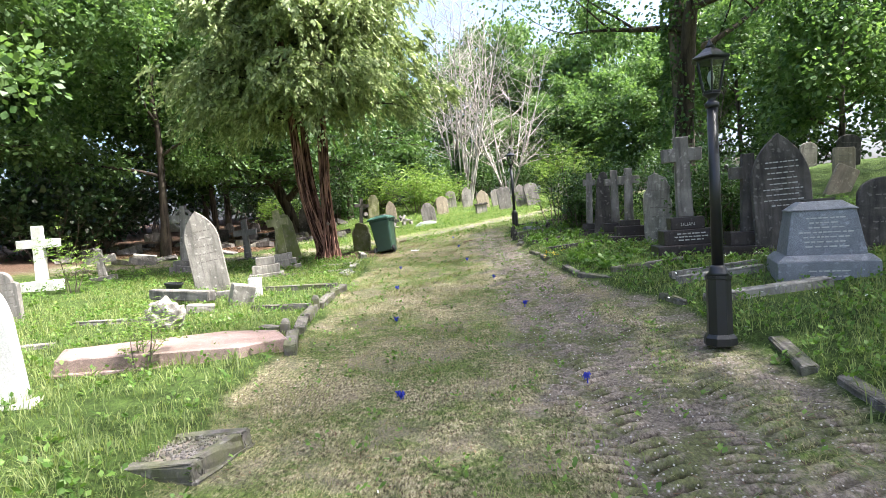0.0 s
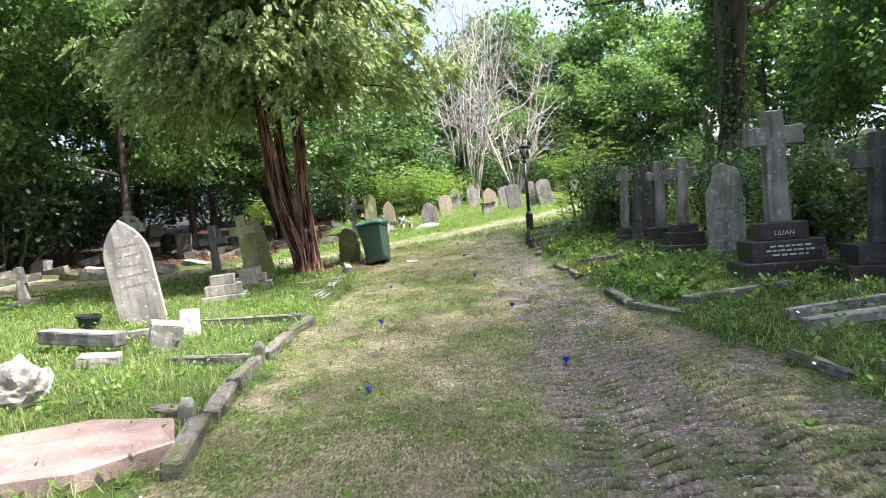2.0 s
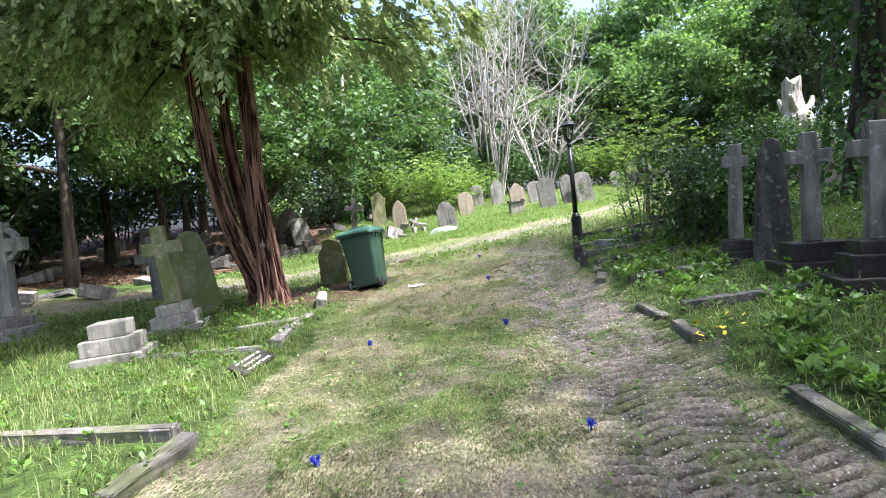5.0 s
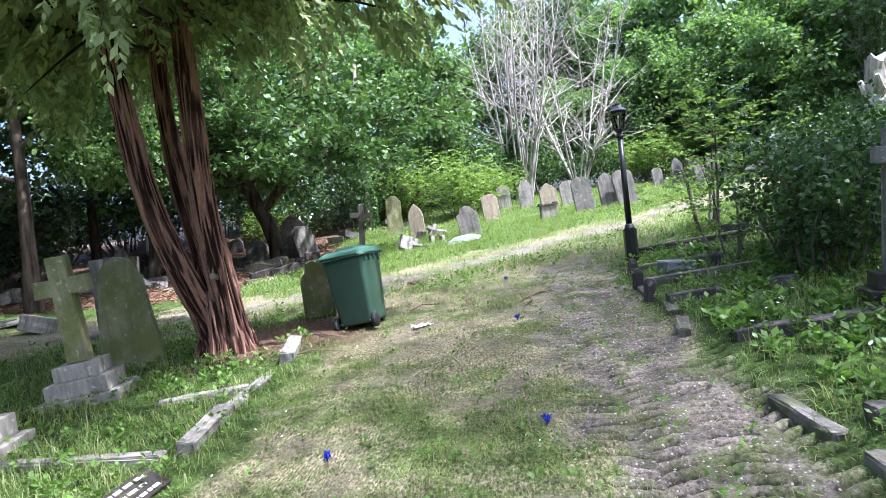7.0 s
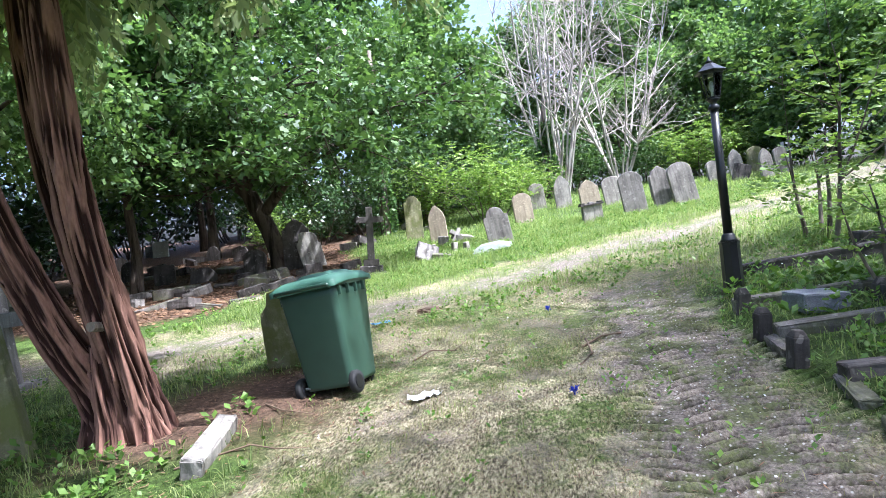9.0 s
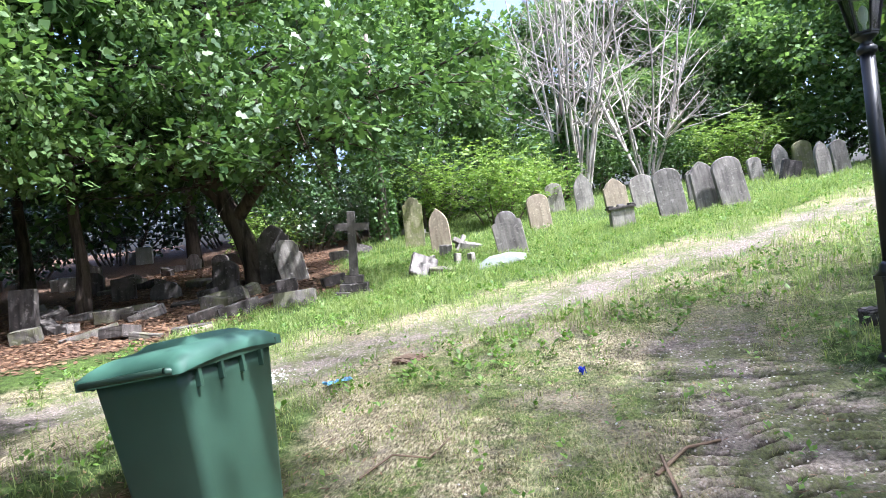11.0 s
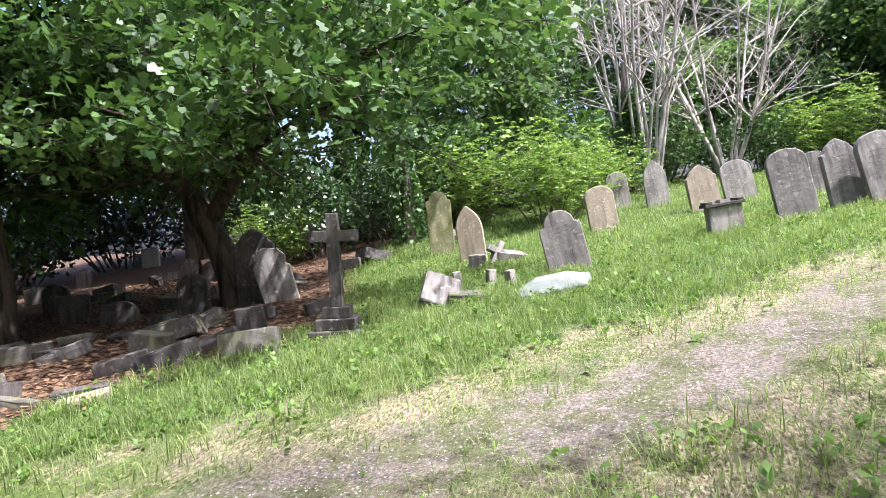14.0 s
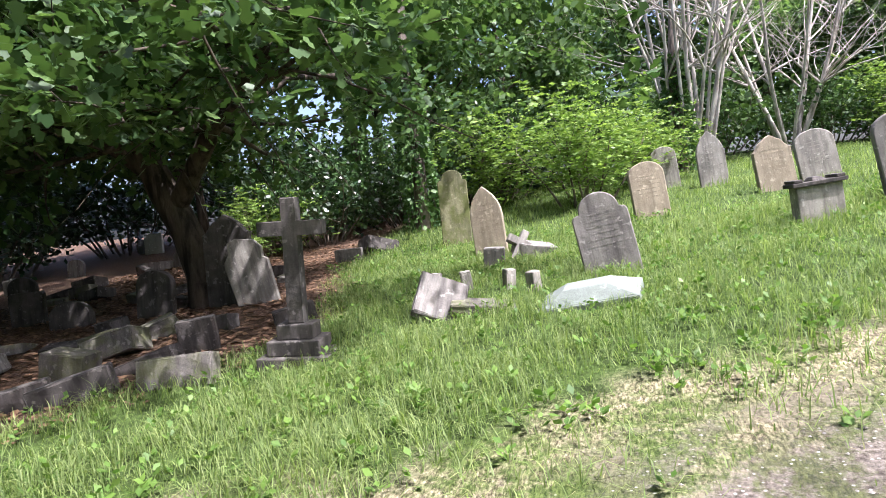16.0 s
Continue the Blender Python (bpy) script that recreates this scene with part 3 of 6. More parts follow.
def broadleaf(kind, label, seed, tall, spread, low, per, leaf_len, bark="dark_bark", leaf="wood", shape=DIAMOND, lean=(0, 0), trunk_r=0.22, limbs=9, clump=0.9, level=1):
    """A broadleaf tree: trunk, limbs from the height low up, clumps of leaves at their tips."""
    rr, rng = random.Random(seed), np.random.default_rng(seed)
    tubes, tips = [], []
    n = 8
    pts = [Vector((lean[0] * (i / n) ** 1.3 + rr.uniform(-1, 1) * 0.12 * (i > 0), lean[1] * (i / n) ** 1.3 + rr.uniform(-1, 1) * 0.12 * (i > 0), tall * 0.8 * i / n)) for i in range(n + 1)]
    rad = [trunk_r * (1.35 if i == 0 else 1.0) * (1 - 0.8 * i / n) for i in range(n + 1)]
    pts[0].z = -0.15
    tubes.append((pts, rad, 10))
    for k in range(limbs):
        z = low + (tall * 0.78 - low) * (k / max(1, limbs - 1)) ** 0.9
        i = min(n - 1, int(z / (tall * 0.8) * n))
        f = z / (tall * 0.8) * n - i
        p = pts[i].lerp(pts[i + 1], max(0, min(1, f)))
        a = k * 2.4 + rr.uniform(-0.5, 0.5)
        out = spread * (1.0 - 0.5 * (k / limbs) ** 2) * rr.uniform(0.75, 1.1)
        bough(rr, p, (math.cos(a), math.sin(a), rr.uniform(0.1, 0.55) + 0.6 * k / limbs), out, max(0.03, rad[i] * 0.5), level, tubes, tips, 0.02)
    tips.append((pts[-1], Vector((0, 0, 1)), 0))
    c, off = clumped(rng, tips, per, clump)
    way = off + rng.normal(0, 0.5, off.shape) + np.array([0, 0, -0.25])
    return finish_tree(kind, label, tubes, bark, leaves(rng, c, way, leaf_len, shape), len(shape), leaf)


def set_on(ob, x, y, turn=0.0, size=1.0, sink=0.0, lean_x=0.0, lean_y=0.0):
    ob.matrix_basis = pose(x, y, gz(x, y) - sink, lean_x, lean_y, turn) @ Matrix.Scale(size, 4)
    return ob


def repeat_on(ob, x, y, turn=0.0, size=1.0, tall=1.0):
    s = ob.scale.copy()
    m = pose(x, y, gz(x, y), 0, 0, turn) @ Matrix.Diagonal((size / s[0], size / s[1], size * tall / s[2], 1))
    return copy_thing(ob, m)


def fluted(pts, radii, sides, seed, deep=0.55):
    """A trunk with stringy ridges running up it."""
    v, f = tube_data([(pts, radii, sides)])
    n = len(pts)
    ridges = []
    for i in range(n):
        c = Vector(pts[i])
        for k in range(sides):
            a = 2 * math.pi * k / sides
            tw = a + 0.25 * math.sin(pts[i][2] * 0.8 + seed)
            p = Vector((math.cos(tw) * 3.2 + seed, math.sin(tw) * 3.2, pts[i][2] * 1.9))
            q = Vector((math.cos(tw) * 7.0 - seed, math.sin(tw) * 7.0, pts[i][2] * 3.6))
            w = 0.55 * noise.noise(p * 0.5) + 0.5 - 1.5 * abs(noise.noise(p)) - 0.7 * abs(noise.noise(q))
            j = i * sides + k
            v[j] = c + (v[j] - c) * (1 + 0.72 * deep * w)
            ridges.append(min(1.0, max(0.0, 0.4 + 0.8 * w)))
    return v, f, ridges


def carved(name, data, mat, root, smooth=True):
    """A trunk or limb from fluted(), which keeps how far each point stands out."""
    v, f, ridges = data
    ob = link_mesh(name, v, f, mat, root, smooth=smooth)
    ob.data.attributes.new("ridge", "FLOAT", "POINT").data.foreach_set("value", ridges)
    return ob


def cypress(x, y):
    """The big red-barked conifer with three stems that join at the foot and hanging sprays."""
    rr, rng = random.Random(5), np.random.default_rng(5)
    root_ob = tagged(new("conifer"), "tall conifer with red stringy bark, three stems and hanging sprays", "tree")
    tubes, tips = [], []
    rise = (-0.3, 0.3, 0.8, 1.85, 3.4, 7.0, 11.0)
    stems = [((-0.1, -0.12, -0.24, -0.39, -0.52, -0.75, -0.85), (-0.04, -0.1, -0.4, -0.7, -0.95, -1.05, -1.0), 0.135),
             ((-0.1, -0.12, -0.17, -0.29, -0.42, -0.5, -0.5), (0.12, 0.1, -0.06, -0.14, -0.2, -0.1, 0.0), 0.115),
             ((0.1, 0.09, 0.1, 0.13, 0.13, 0.15, 0.1), (-0.02, -0.08, -0.28, -0.5, -0.65, -0.6, -0.5), 0.145)]
    for xs, ys, r in stems:
        pts, rad = [], []
        for i in range(113):
            z = -0.2 + 11.2 * i / 112
            px = sum(np.interp(z + q, rise, xs) for q in (-0.25, 0, 0.25)) / 3
            py = sum(np.interp(z + q, rise, ys) for q in (-0.25, 0, 0.25)) / 3
            pts.append((px + 0.02 * math.sin(z * 2.1 + r * 50), py + 0.02 * math.sin(z * 1.7), z))
            rad.append(r * (1.0 + 0.75 * math.exp(-max(z, 0) * 2.6)) * (1 - 0.8 * i / 112))
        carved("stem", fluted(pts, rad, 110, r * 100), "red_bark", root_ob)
        for k in range(36):
            z = 3.7 + 7.2 * (k / 35)
            p = Vector(pts[min(111, int((z + 0.2) / 11.2 * 112))])
            a = k * 2.4 + r * 30
            ln = (2.5 - 1.3 * ((z - 3.7) / 7.2) ** 1.5) * rr.uniform(0.65, 1.15) * (0.72 if r == 0.135 else 1.0)
            sub = []
            bough(rr, p, (math.cos(a), math.sin(a), 0.35), ln, 0.045, 1, tubes, sub, 0.085, 5, 0.7, (3, 4), 0.15)
            tips.extend(t for t in sub if t[0].z > 3.4)
    v, f = tube_data(tubes)
    tagged(link_mesh("branchwork", v, f, "dark_bark", root_ob, smooth=True), kind="stuff")
    for sx, sy, r in ((0.24, -0.1, 0.09), (-0.26, -0.14, 0.1), (0.02, 0.24, 0.1), (-0.02, -0.24, 0.1)):
        pts = [(sx * k, sy * k - 0.3 * max(z, 0), z) for k, z in ((1.15, -0.15), (0.95, 0.05), (0.75, 0.25), (0.6, 0.45), (0.45, 0.65), (0.35, 0.85))]
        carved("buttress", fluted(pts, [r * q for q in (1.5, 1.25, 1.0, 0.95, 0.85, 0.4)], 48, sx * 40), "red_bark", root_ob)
    # each tip carries a few flat hanging fronds
    base = np.array([tuple(t[0]) for t in tips])
    out = np.array([tuple(t[1]) for t in tips])
    per = 10
    idx = np.repeat(np.arange(len(base)), per)
    n = len(idx)
    root = base[idx] + rng.normal(0, 0.17, (n, 3))
    d = out[idx] * 0.8 + rng.normal(0, 0.35, (n, 3))
    d[:, 2] = -np.abs(d[:, 2]) - 0.25
    d /= np.linalg.norm(d, axis=1, keepdims=True)
    side = np.cross(d, rng.normal(0, 0.5, (n, 3)) + np.array([0, 0, 1.0]))
    side /= np.linalg.norm(side, axis=1, keepdims=True) + 1e-6
    ln = rng.uniform(0.22, 0.46, n)
    cs, ws, sz = [], [], []
    nodes = 6
    for s in range(nodes):
        q = s / nodes
        c = root + d * (ln * q)[:, None]
        c[:, 2] -= 0.16 * q * q
        for sg in (1, -1):
            cs.append(c)
            w = d * 0.85 + side * sg * (0.9 - 0.5 * q) + rng.normal(0, 0.16, d.shape)
            w[:, 2] -= 0.45
            ws.append(w)
            sz.append(np.full(n, 0.17 * (1 - 0.45 * q)))
    co = leaves(rng, np.concatenate(cs), np.concatenate(ws), np.concatenate(sz), np.array([(0, 0.1), (0.5, 0.24), (1, 0), (0.5, -0.24)]), 0.5)
    polys("crown", co, 4, "cypress", root_ob)
    v, f = tube_data([([(0.11, -0.4, 1.0), (0.12, -0.52, 1.02)], [0.04, 0.036], 10)])
    link_mesh("cut_limb", v, f, "mid_bark", root_ob, "sawn-off pale limb stub")
    return set_on(root_ob, x, y)


def ivy_trunk(x, y, tall, r, seed, turn=0.0):
    """A bare trunk thickly wrapped in ivy."""
    rng = np.random.default_rng(seed)
    n = 2600
    z = rng.uniform(0, 1, n) ** 0.8 * tall
    a = rng.uniform(0, 6.28, n)
    rad = r * (1.5 + 1.1 * np.abs(np.sin(z * 1.3 + a * 1.5))) * (1.15 - 0.6 * z / tall)
    c = np.stack([np.cos(a) * rad, np.sin(a) * rad, z], -1)
    way = np.stack([np.cos(a) * 0.6, np.sin(a) * 0.6, rng.uniform(-1.2, 0.1, n)], -1) + rng.normal(0, 0.35, (n, 3))
    co = leaves(rng, c, way, 0.13, OVAL, 0.2)
    tubes = [([(0, 0, -0.2), (0.05, 0, tall * 0.4), (-0.05, 0.05, tall * 0.8), (0.1, 0, tall * 1.5)], [r * 1.2, r, r * 0.85, r * 0.4], 10)]
    t = finish_tree("ivy_tree", "tree trunk thickly wrapped in climbing ivy", tubes, "mid_bark", co, 6, "wood", "tree", "glossy ivy leaves")
    return set_on(t, x, y, turn)


def oak(x, y):
    """The spreading oak whose low limbs hang over the broken stones."""
    rr, rng = random.Random(11), np.random.default_rng(11)
    tubes, tips = [], []
    pts = [(0.15, -0.05, -0.2), (0.02, 0, 0.5), (-0.2, 0, 1.2), (-0.5, -0.05, 1.9), (-0.75, -0.1, 2.6), (-0.9, -0.1, 3.6), (-0.8, 0, 5.0), (-0.6, 0.1, 6.6), (-0.5, 0, 8.2)]
    rad = [0.36, 0.27, 0.24, 0.24, 0.2, 0.17, 0.14, 0.1, 0.05]
    tubes.append((pts, rad, 12))
    tubes.append(([(-0.35, 0, 1.55), (0.25, -0.2, 2.1), (0.9, -0.4, 2.7), (1.7, -0.7, 3.2), (2.6, -0.9, 3.6)], [0.17, 0.15, 0.13, 0.1, 0.05], 9))
    tubes.append(([(-0.6, -0.05, 2.1), (-1.1, -0.4, 2.7), (-1.9, -0.9, 3.1), (-2.9, -1.6, 3.3), (-3.8, -2.4, 3.3)], [0.15, 0.13, 0.11, 0.08, 0.04], 9))
    starts = [(2.6, -0.9, 3.6), (1.7, -0.7, 3.2), (0.9, -0.4, 2.7), (-2.9, -1.6, 3.3), (-3.8, -2.4, 3.3), (-1.9, -0.9, 3.1)] + pts[4:]
    for k in range(64):
        p = starts[k % len(starts)]
        a = k * 2.399 + rr.uniform(-0.3, 0.3)
        rise = rr.uniform(-0.12, 0.5) + (0.4 if p[2] > 5 else 0)
        bough(rr, p, (math.cos(a) + 0.15, math.sin(a) - 0.15, rise), rr.uniform(2.2, 3.9) * (0.75 if p[2] > 6 else 1), 0.06, 1, tubes, tips, 0.045, 6, 0.8, (3, 5), 0.22)
    tips = [t for t in tips if t[0].z > 2.15]
    c, off = clumped(rng, tips, 24, 0.46, 0.6)
    way = off + rng.normal(0, 0.35, off.shape) * 0.5
    tree = finish_tree("oak_tree", "spreading oak with low limbs and dense lobed leaves", tubes, "dark_bark", leaves(rng, c, way, 0.185, LOBED, 0.6), 8, "oak")
    return set_on(tree, x, y)


def dead_tree(kind, label, seed, stems, tall, fan, bark="grey_bark", kids=(3, 5), level=2, thick=0.1):
    rr = random.Random(seed)
    root = tagged(new(kind), label, "tree")
    for k in range(stems):
        tubes, tips = [], []
        a = k * 2.4
        p = Vector((math.cos(a) * 0.5 * rr.random(), math.sin(a) * 0.5 * rr.random(), -0.1))
        lean = Vector((math.cos(a) * fan, math.sin(a) * fan, 1))
        h = tall * rr.uniform(0.75, 1.05)
        n = 9
        pts = [p]
        d = lean.normalized()
        for i in range(n):
            d = (d + Vector((rr.uniform(-1, 1), rr.uniform(-1, 1), 0.4)) * 0.09).normalized()
            pts.append(pts[-1] + d * h / n)
        r0 = thick * rr.uniform(0.7, 1.15)
        rad = [r0 * (1 - 0.88 * i / n) for i in range(n + 1)]
        tubes.append((pts, rad, 8))
        for j in range(11):
            i = rr.randint(2, n)
            b = rr.uniform(0, 6.28)
            bough(rr, pts[i], (math.cos(b) * 0.8, math.sin(b) * 0.8, rr.uniform(0.3, 1.0)), tall * rr.uniform(0.12, 0.26), rad[i] * 0.5 + 0.012, level, tubes, tips, 0.0, 5, 0.75, kids, 0.2)
        v, f = tube_data(tubes)
        link_mesh("stem", v, f, bark, root, smooth=True)
    return root


def shrub(kind, label, seed, wide, tall, count, leaf_len, leaf, shape=DIAMOND, stems=9, pinnate=0, bark="mid_bark", flat=0.5, clump=0.35):
    """A bush: stems from the ground and leaves; pinnate bushes carry paired leaflets along fronds."""
    rr, rng = random.Random(seed), np.random.default_rng(seed)
    tubes, tips = [], []
    for k in range(stems):
        a = k * 2.4 + rr.uniform(-0.4, 0.4)
        r = wide * 0.5 * math.sqrt((k + 0.5) / stems)
        bough(rr, (math.cos(a) * r * 0.5, math.sin(a) * r * 0.5, -0.1), (math.cos(a) * r, math.sin(a) * r, tall * 0.85), tall * rr.uniform(0.65, 1.0), 0.02 + 0.008 * tall, 1, tubes, tips, 0.0, 5, 0.7, (3, 5), 0.15)
    if pinnate:
        fr = count // (pinnate * 2)
        idx = rng.integers(0, len(tips), fr)
        base = np.array([tuple(t[0]) for t in tips])[idx] + rng.normal(0, clump * 0.6, (fr, 3))
        ang = rng.uniform(0, 6.28, fr)
        d = np.stack([np.cos(ang), np.sin(ang), rng.uniform(-0.35, 0.8, fr)], -1)
        side = np.stack([-np.sin(ang), np.cos(ang), np.zeros(fr)], -1)
        cs, ws = [], []
        for j in range(pinnate):
            f = (j + 1) / pinnate
            c = base + d * (leaf_len * 3.2 * f)[..., None] if np.ndim(f) else base + d * (leaf_len * 3.2 * f)
            c[:, 2] -= 0.25 * leaf_len * 3 * f * f
            for s in (1, -1):
                cs.append(c)
                ws.append(side * s + d * 0.5 + rng.normal(0, 0.12, d.shape))
        co = leaves(rng, np.concatenate(cs), np.concatenate(ws), leaf_len, DIAMOND * np.array([1, 0.75]), 0.5)
        shape = DIAMOND
    else:
        c, off = clumped(rng, tips, max(1, count // len(tips)), clump, 0.8)
        co = leaves(rng, c, off + rng.normal(0, 0.3, off.shape) + np.array([0, 0, 0.1]), leaf_len, shape, flat)
    co[..., 2] = np.maximum(co[..., 2], 0.01)
    return finish_tree(kind, label, tubes, bark, co, len(shape), leaf, "bush", "", 0)


# the two trees that the walk passes
cypress(-3.13, 16.2)
oak(-6.9, 27.8)

# pale bare trees beyond the row of headstones
bare = dead_tree("bare_tree", "pale leafless tree with a fan of thin stems", 3, 14, 15.5, 0.2, kids=(2, 3), thick=0.072)
set_on(bare, 1.6, 39.0)
bare_2 = dead_tree("bare_tree", "leafless pale tree with arching branches", 8, 10, 12.0, 0.42, kids=(2, 4), thick=0.07)
set_on(bare_2, 4.6, 41.0)
coppice = dead_tree("coppiced_tree", "cluster of thin straight brown coppice stems", 14, 12, 9.0, 0.16, "mid_bark", (1, 2), 1, 0.06)
set_on(coppice, 17.5, 45.0)
repeat_on(coppice, 15.0, 33.0, 80, 0.8)

# woodland trees, a few grown forms repeated
wood_a = broadleaf("woodland_tree", "tall dark woodland tree with a dense green crown", 21, 14.0, 4.6, 3.2, 85, 0.3, limbs=12, clump=1.25)
set_on(wood_a, -17.5, 16.5)
wood_b = broadleaf("woodland_tree", "slender woodland tree with a high green crown", 22, 12.5, 3.6, 2.6, 85, 0.28, limbs=11, clump=1.15, lean=(0.8, 0.3), trunk_r=0.16)
set_on(wood_b, -12.5, 27.0)
wood_c = broadleaf("woodland_tree", "leafy tree with pale green sunlit leaves", 23, 11.0, 3.8, 1.8, 62, 0.3, bark="mid_bark", leaf="light", limbs=12, clump=1.05, trunk_r=0.17)
set_on(wood_c, -4.4, 42.0)
for i, (x, y, s, tall) in enumerate([
        (-17, 10, 1.1, 1.0), (-19, 20, 1.1, 1.0), (-16, 25, 1.0, 1.1), (-21, 31, 1.15, 1.0), (-15, 38, 1.1, 1.0), (-10, 43, 1.1, 1.1), (-13.5, 3.0, 1.0, 1.0), (-12.0, 33.5, 0.85, 1.0)]):
    repeat_on(wood_a if i % 2 else wood_b, x, y, 47 * i, s, tall)
for i, (x, y, s, tall) in enumerate([(-6.5, 38.5, 0.8, 1.0), (6, 50, 0.85, 0.8), (-8.5, 48, 1.1, 1.2), (9.5, 47, 0.8, 1.0), (-1.5, 58, 1.1, 1.1), (11.5, 46, 0.8, 0.9), (4.5, 58, 1.3, 1.2), (9.5, 56, 1.3, 1.15), (14, 51, 1.2, 1.2), (17.5, 44, 1.1, 1.1), (19.5, 34, 1.1, 1.1)]):
    repeat_on(wood_c, x, y, 61 * i + 20, s, tall)
for i, (x, y, s, tall) in enumerate([(19, 38, 1.0, 1.1), (22, 28, 1.1, 1.0), (20, 9, 1.0, 1.0), (16.5, 24.5, 0.75, 1.0), (14, 41, 0.8, 0.95), (13.2, 35, 0.65, 1.0)]):
    repeat_on(wood_c, x, y, 53 * i + 11, s * 1.1, tall)

# the nearer edge of the wood
edge_tree = broadleaf("woodland_tree", "leafy tree at the edge of the wood", 24, 12.0, 4.2, 3.0, 135, 0.19, bark="dark_bark", leaf="light", limbs=12, clump=1.05, trunk_r=0.19)
set_on(edge_tree, -11.5, 10.0)
repeat_on(edge_tree, -13.2, 16.0, 100, 1.05)
repeat_on(edge_tree, -9.9, 21.2, 200, 0.85, 1.1)
repeat_on(edge_tree, -9.8, 25.6, 290, 0.75, 1.15)

# the trees over the graves beside the track
side_tree = broadleaf("ivy_clad_tree", "dark tree wrapped in ivy shading the graves", 31, 13.0, 5.8, 4.2, 125, 0.13, bark="dark_bark", leaf="wood", limbs=14, clump=1.3, trunk_r=0.3, lean=(0.4, -2.2))
set_on(side_tree, 7.0, 17.4)
# next three copies have trunks out of view, added to shade the track
repeat_on(side_tree, 8.0, 9.2, 330, 0.95, 1.0)
repeat_on(side_tree, 7.6, 3.4, 210, 0.85, 1.05)
repeat_on(side_tree, 6.8, -1.8, 120, 0.95, 1.0)
repeat_on(side_tree, 14.0, 15.0, 300, 0.9, 1.05)

ivy_trunk(-5.2, 33.8, 4.6, 0.16, 51)
ivy_trunk(1.2, 38.6, 3.4, 0.17, 52)
ivy_trunk(7.0, 17.2, 6.0, 0.26, 53)
ivy_trunk(-8.0, 36.5, 4.0, 0.16, 54)

# understorey
hedge = shrub("dark_bush", "dense dark evergreen bush under the trees", 41, 4.0, 2.6, 3800, 0.2, "ivy", stems=16, clump=0.55)
set_on(hedge, -13.5, 20.5)
for i, (x, y, s) in enumerate([(-14.5, 24, 1.1), (-17.5, 28, 1.2), (-19.5, 33, 1.2), (-19, 38.5, 1.3), (-15, 41.5, 1.2), (-11, 38, 1.0), (-15, 13.5, 1.1), (-14.5, 9, 1.0), (-9.5, 35.5, 0.9), (-21, 24, 1.4), (-14, 5, 1.0), (-23, 36, 1.4), (-6.2, 35.8, 0.75), (-8.0, 34.0, 0.7), (-4.2, 37.5, 0.9)]):
    repeat_on(hedge, x, y, 70 * i, s)
elder = shrub("leafy_shrub", "bright green shrub with feathery paired leaves", 43, 2.8, 2.3, 7000, 0.14, "bright", stems=9, pinnate=5, clump=0.5)
set_on(elder, -1.4, 34.4, 0, 0.9)
for i, (x, y, s) in enumerate([(-4.4, 36.2, 0.9),  (8.0, 40.5, 0.95), (10.5, 43.5, 0.9), (-8.8, 33.0, 0.6), (0.2, 37.0, 0.7)]):
    repeat_on(elder, x, y, 75 * i + 30, s)
thicket = shrub("green_thicket", "thick green undergrowth behind the headstones", 44, 4.5, 2.3, 3600, 0.19, "oak", stems=16, clump=0.6)
set_on(thicket, 2.5, 42.5)
for i, (x, y, s) in enumerate([(-1.5, 41, 1.1), (6.0, 42.5, 0.8), (-5, 40, 1.1), (-8.5, 38.5, 1.0), (11, 48, 1.2), (14, 46, 1.1), (17, 40, 1.1), (1, 48, 1.5), (18, 30, 1.2), (19, 22, 1.2), (18, 13, 1.2), (-17, 17, 1.0), (17.5, 4, 1.2), (8.6, 21.2, 0.55), (12.5, 31, 0.7)]):
    repeat_on(thicket, x, y, 80 * i, s)
ivy_bush = shrub("ivy_bush", "dark ivy and bramble heaped over a grave", 45, 1.3, 1.5, 5200, 0.09, "oak", stems=12, clump=0.26)
set_on(ivy_bush, 3.75, 16.1, 0, 0.85)
repeat_on(ivy_bush, 4.7, 17.0, 100, 0.9)
repeat_on(ivy_bush, 5.0, 10.6, 200, 0.8)
repeat_on(ivy_bush, 4.7, 12.4, 20, 0.75)
sapling = shrub("sapling", "young ash sapling with light green paired leaflets", 46, 1.1, 2.3, 1500, 0.11, "bright", stems=4, pinnate=5, clump=0.3)
set_on(sapling, 4.1, 20.6)
repeat_on(sapling, 3.3, 17.4, 120, 0.6)
repeat_on(sapling, -3.0, 5.75, 60, 0.27)
repeat_on(sapling, -7.3, 11.6, 10, 0.4)


# ---------------- monuments ----------------
def headstone(kind, mat, w, h, thick, label, seed=0, writing=6, plinth=True, letters="letter_dark"):
    root = tagged(new("headstone"), label, "headstone", "gravestones")
    part("slab", slab(head_outline(kind, w, h), thick), mat, root)
    if plinth:
        part("plinth", block(w * 1.16, thick * 2.0, 0.1, -0.06, 0.015), mat, root)
    if writing:
        tagged(part("inscription", lines(w * 0.7, h * 0.4, h * 0.76, writing, -thick / 2 - 0.001, seed, 0.016), letters, root, "worn unreadable lettering"), kind="stuff")
    return root


def stand(ob, x, y, turn=0.0, lean=0.0, back=0.0, sink=0.06):
    """Set a monument on the ground: turn about z, lean sideways and back in degrees."""
    ob.matrix_basis = pose(x, y, gz(x, y) - sink + (0.06 if 1.9 < abs(x) < 8 and y < 19 else 0.0), back, lean, turn)
    return ob


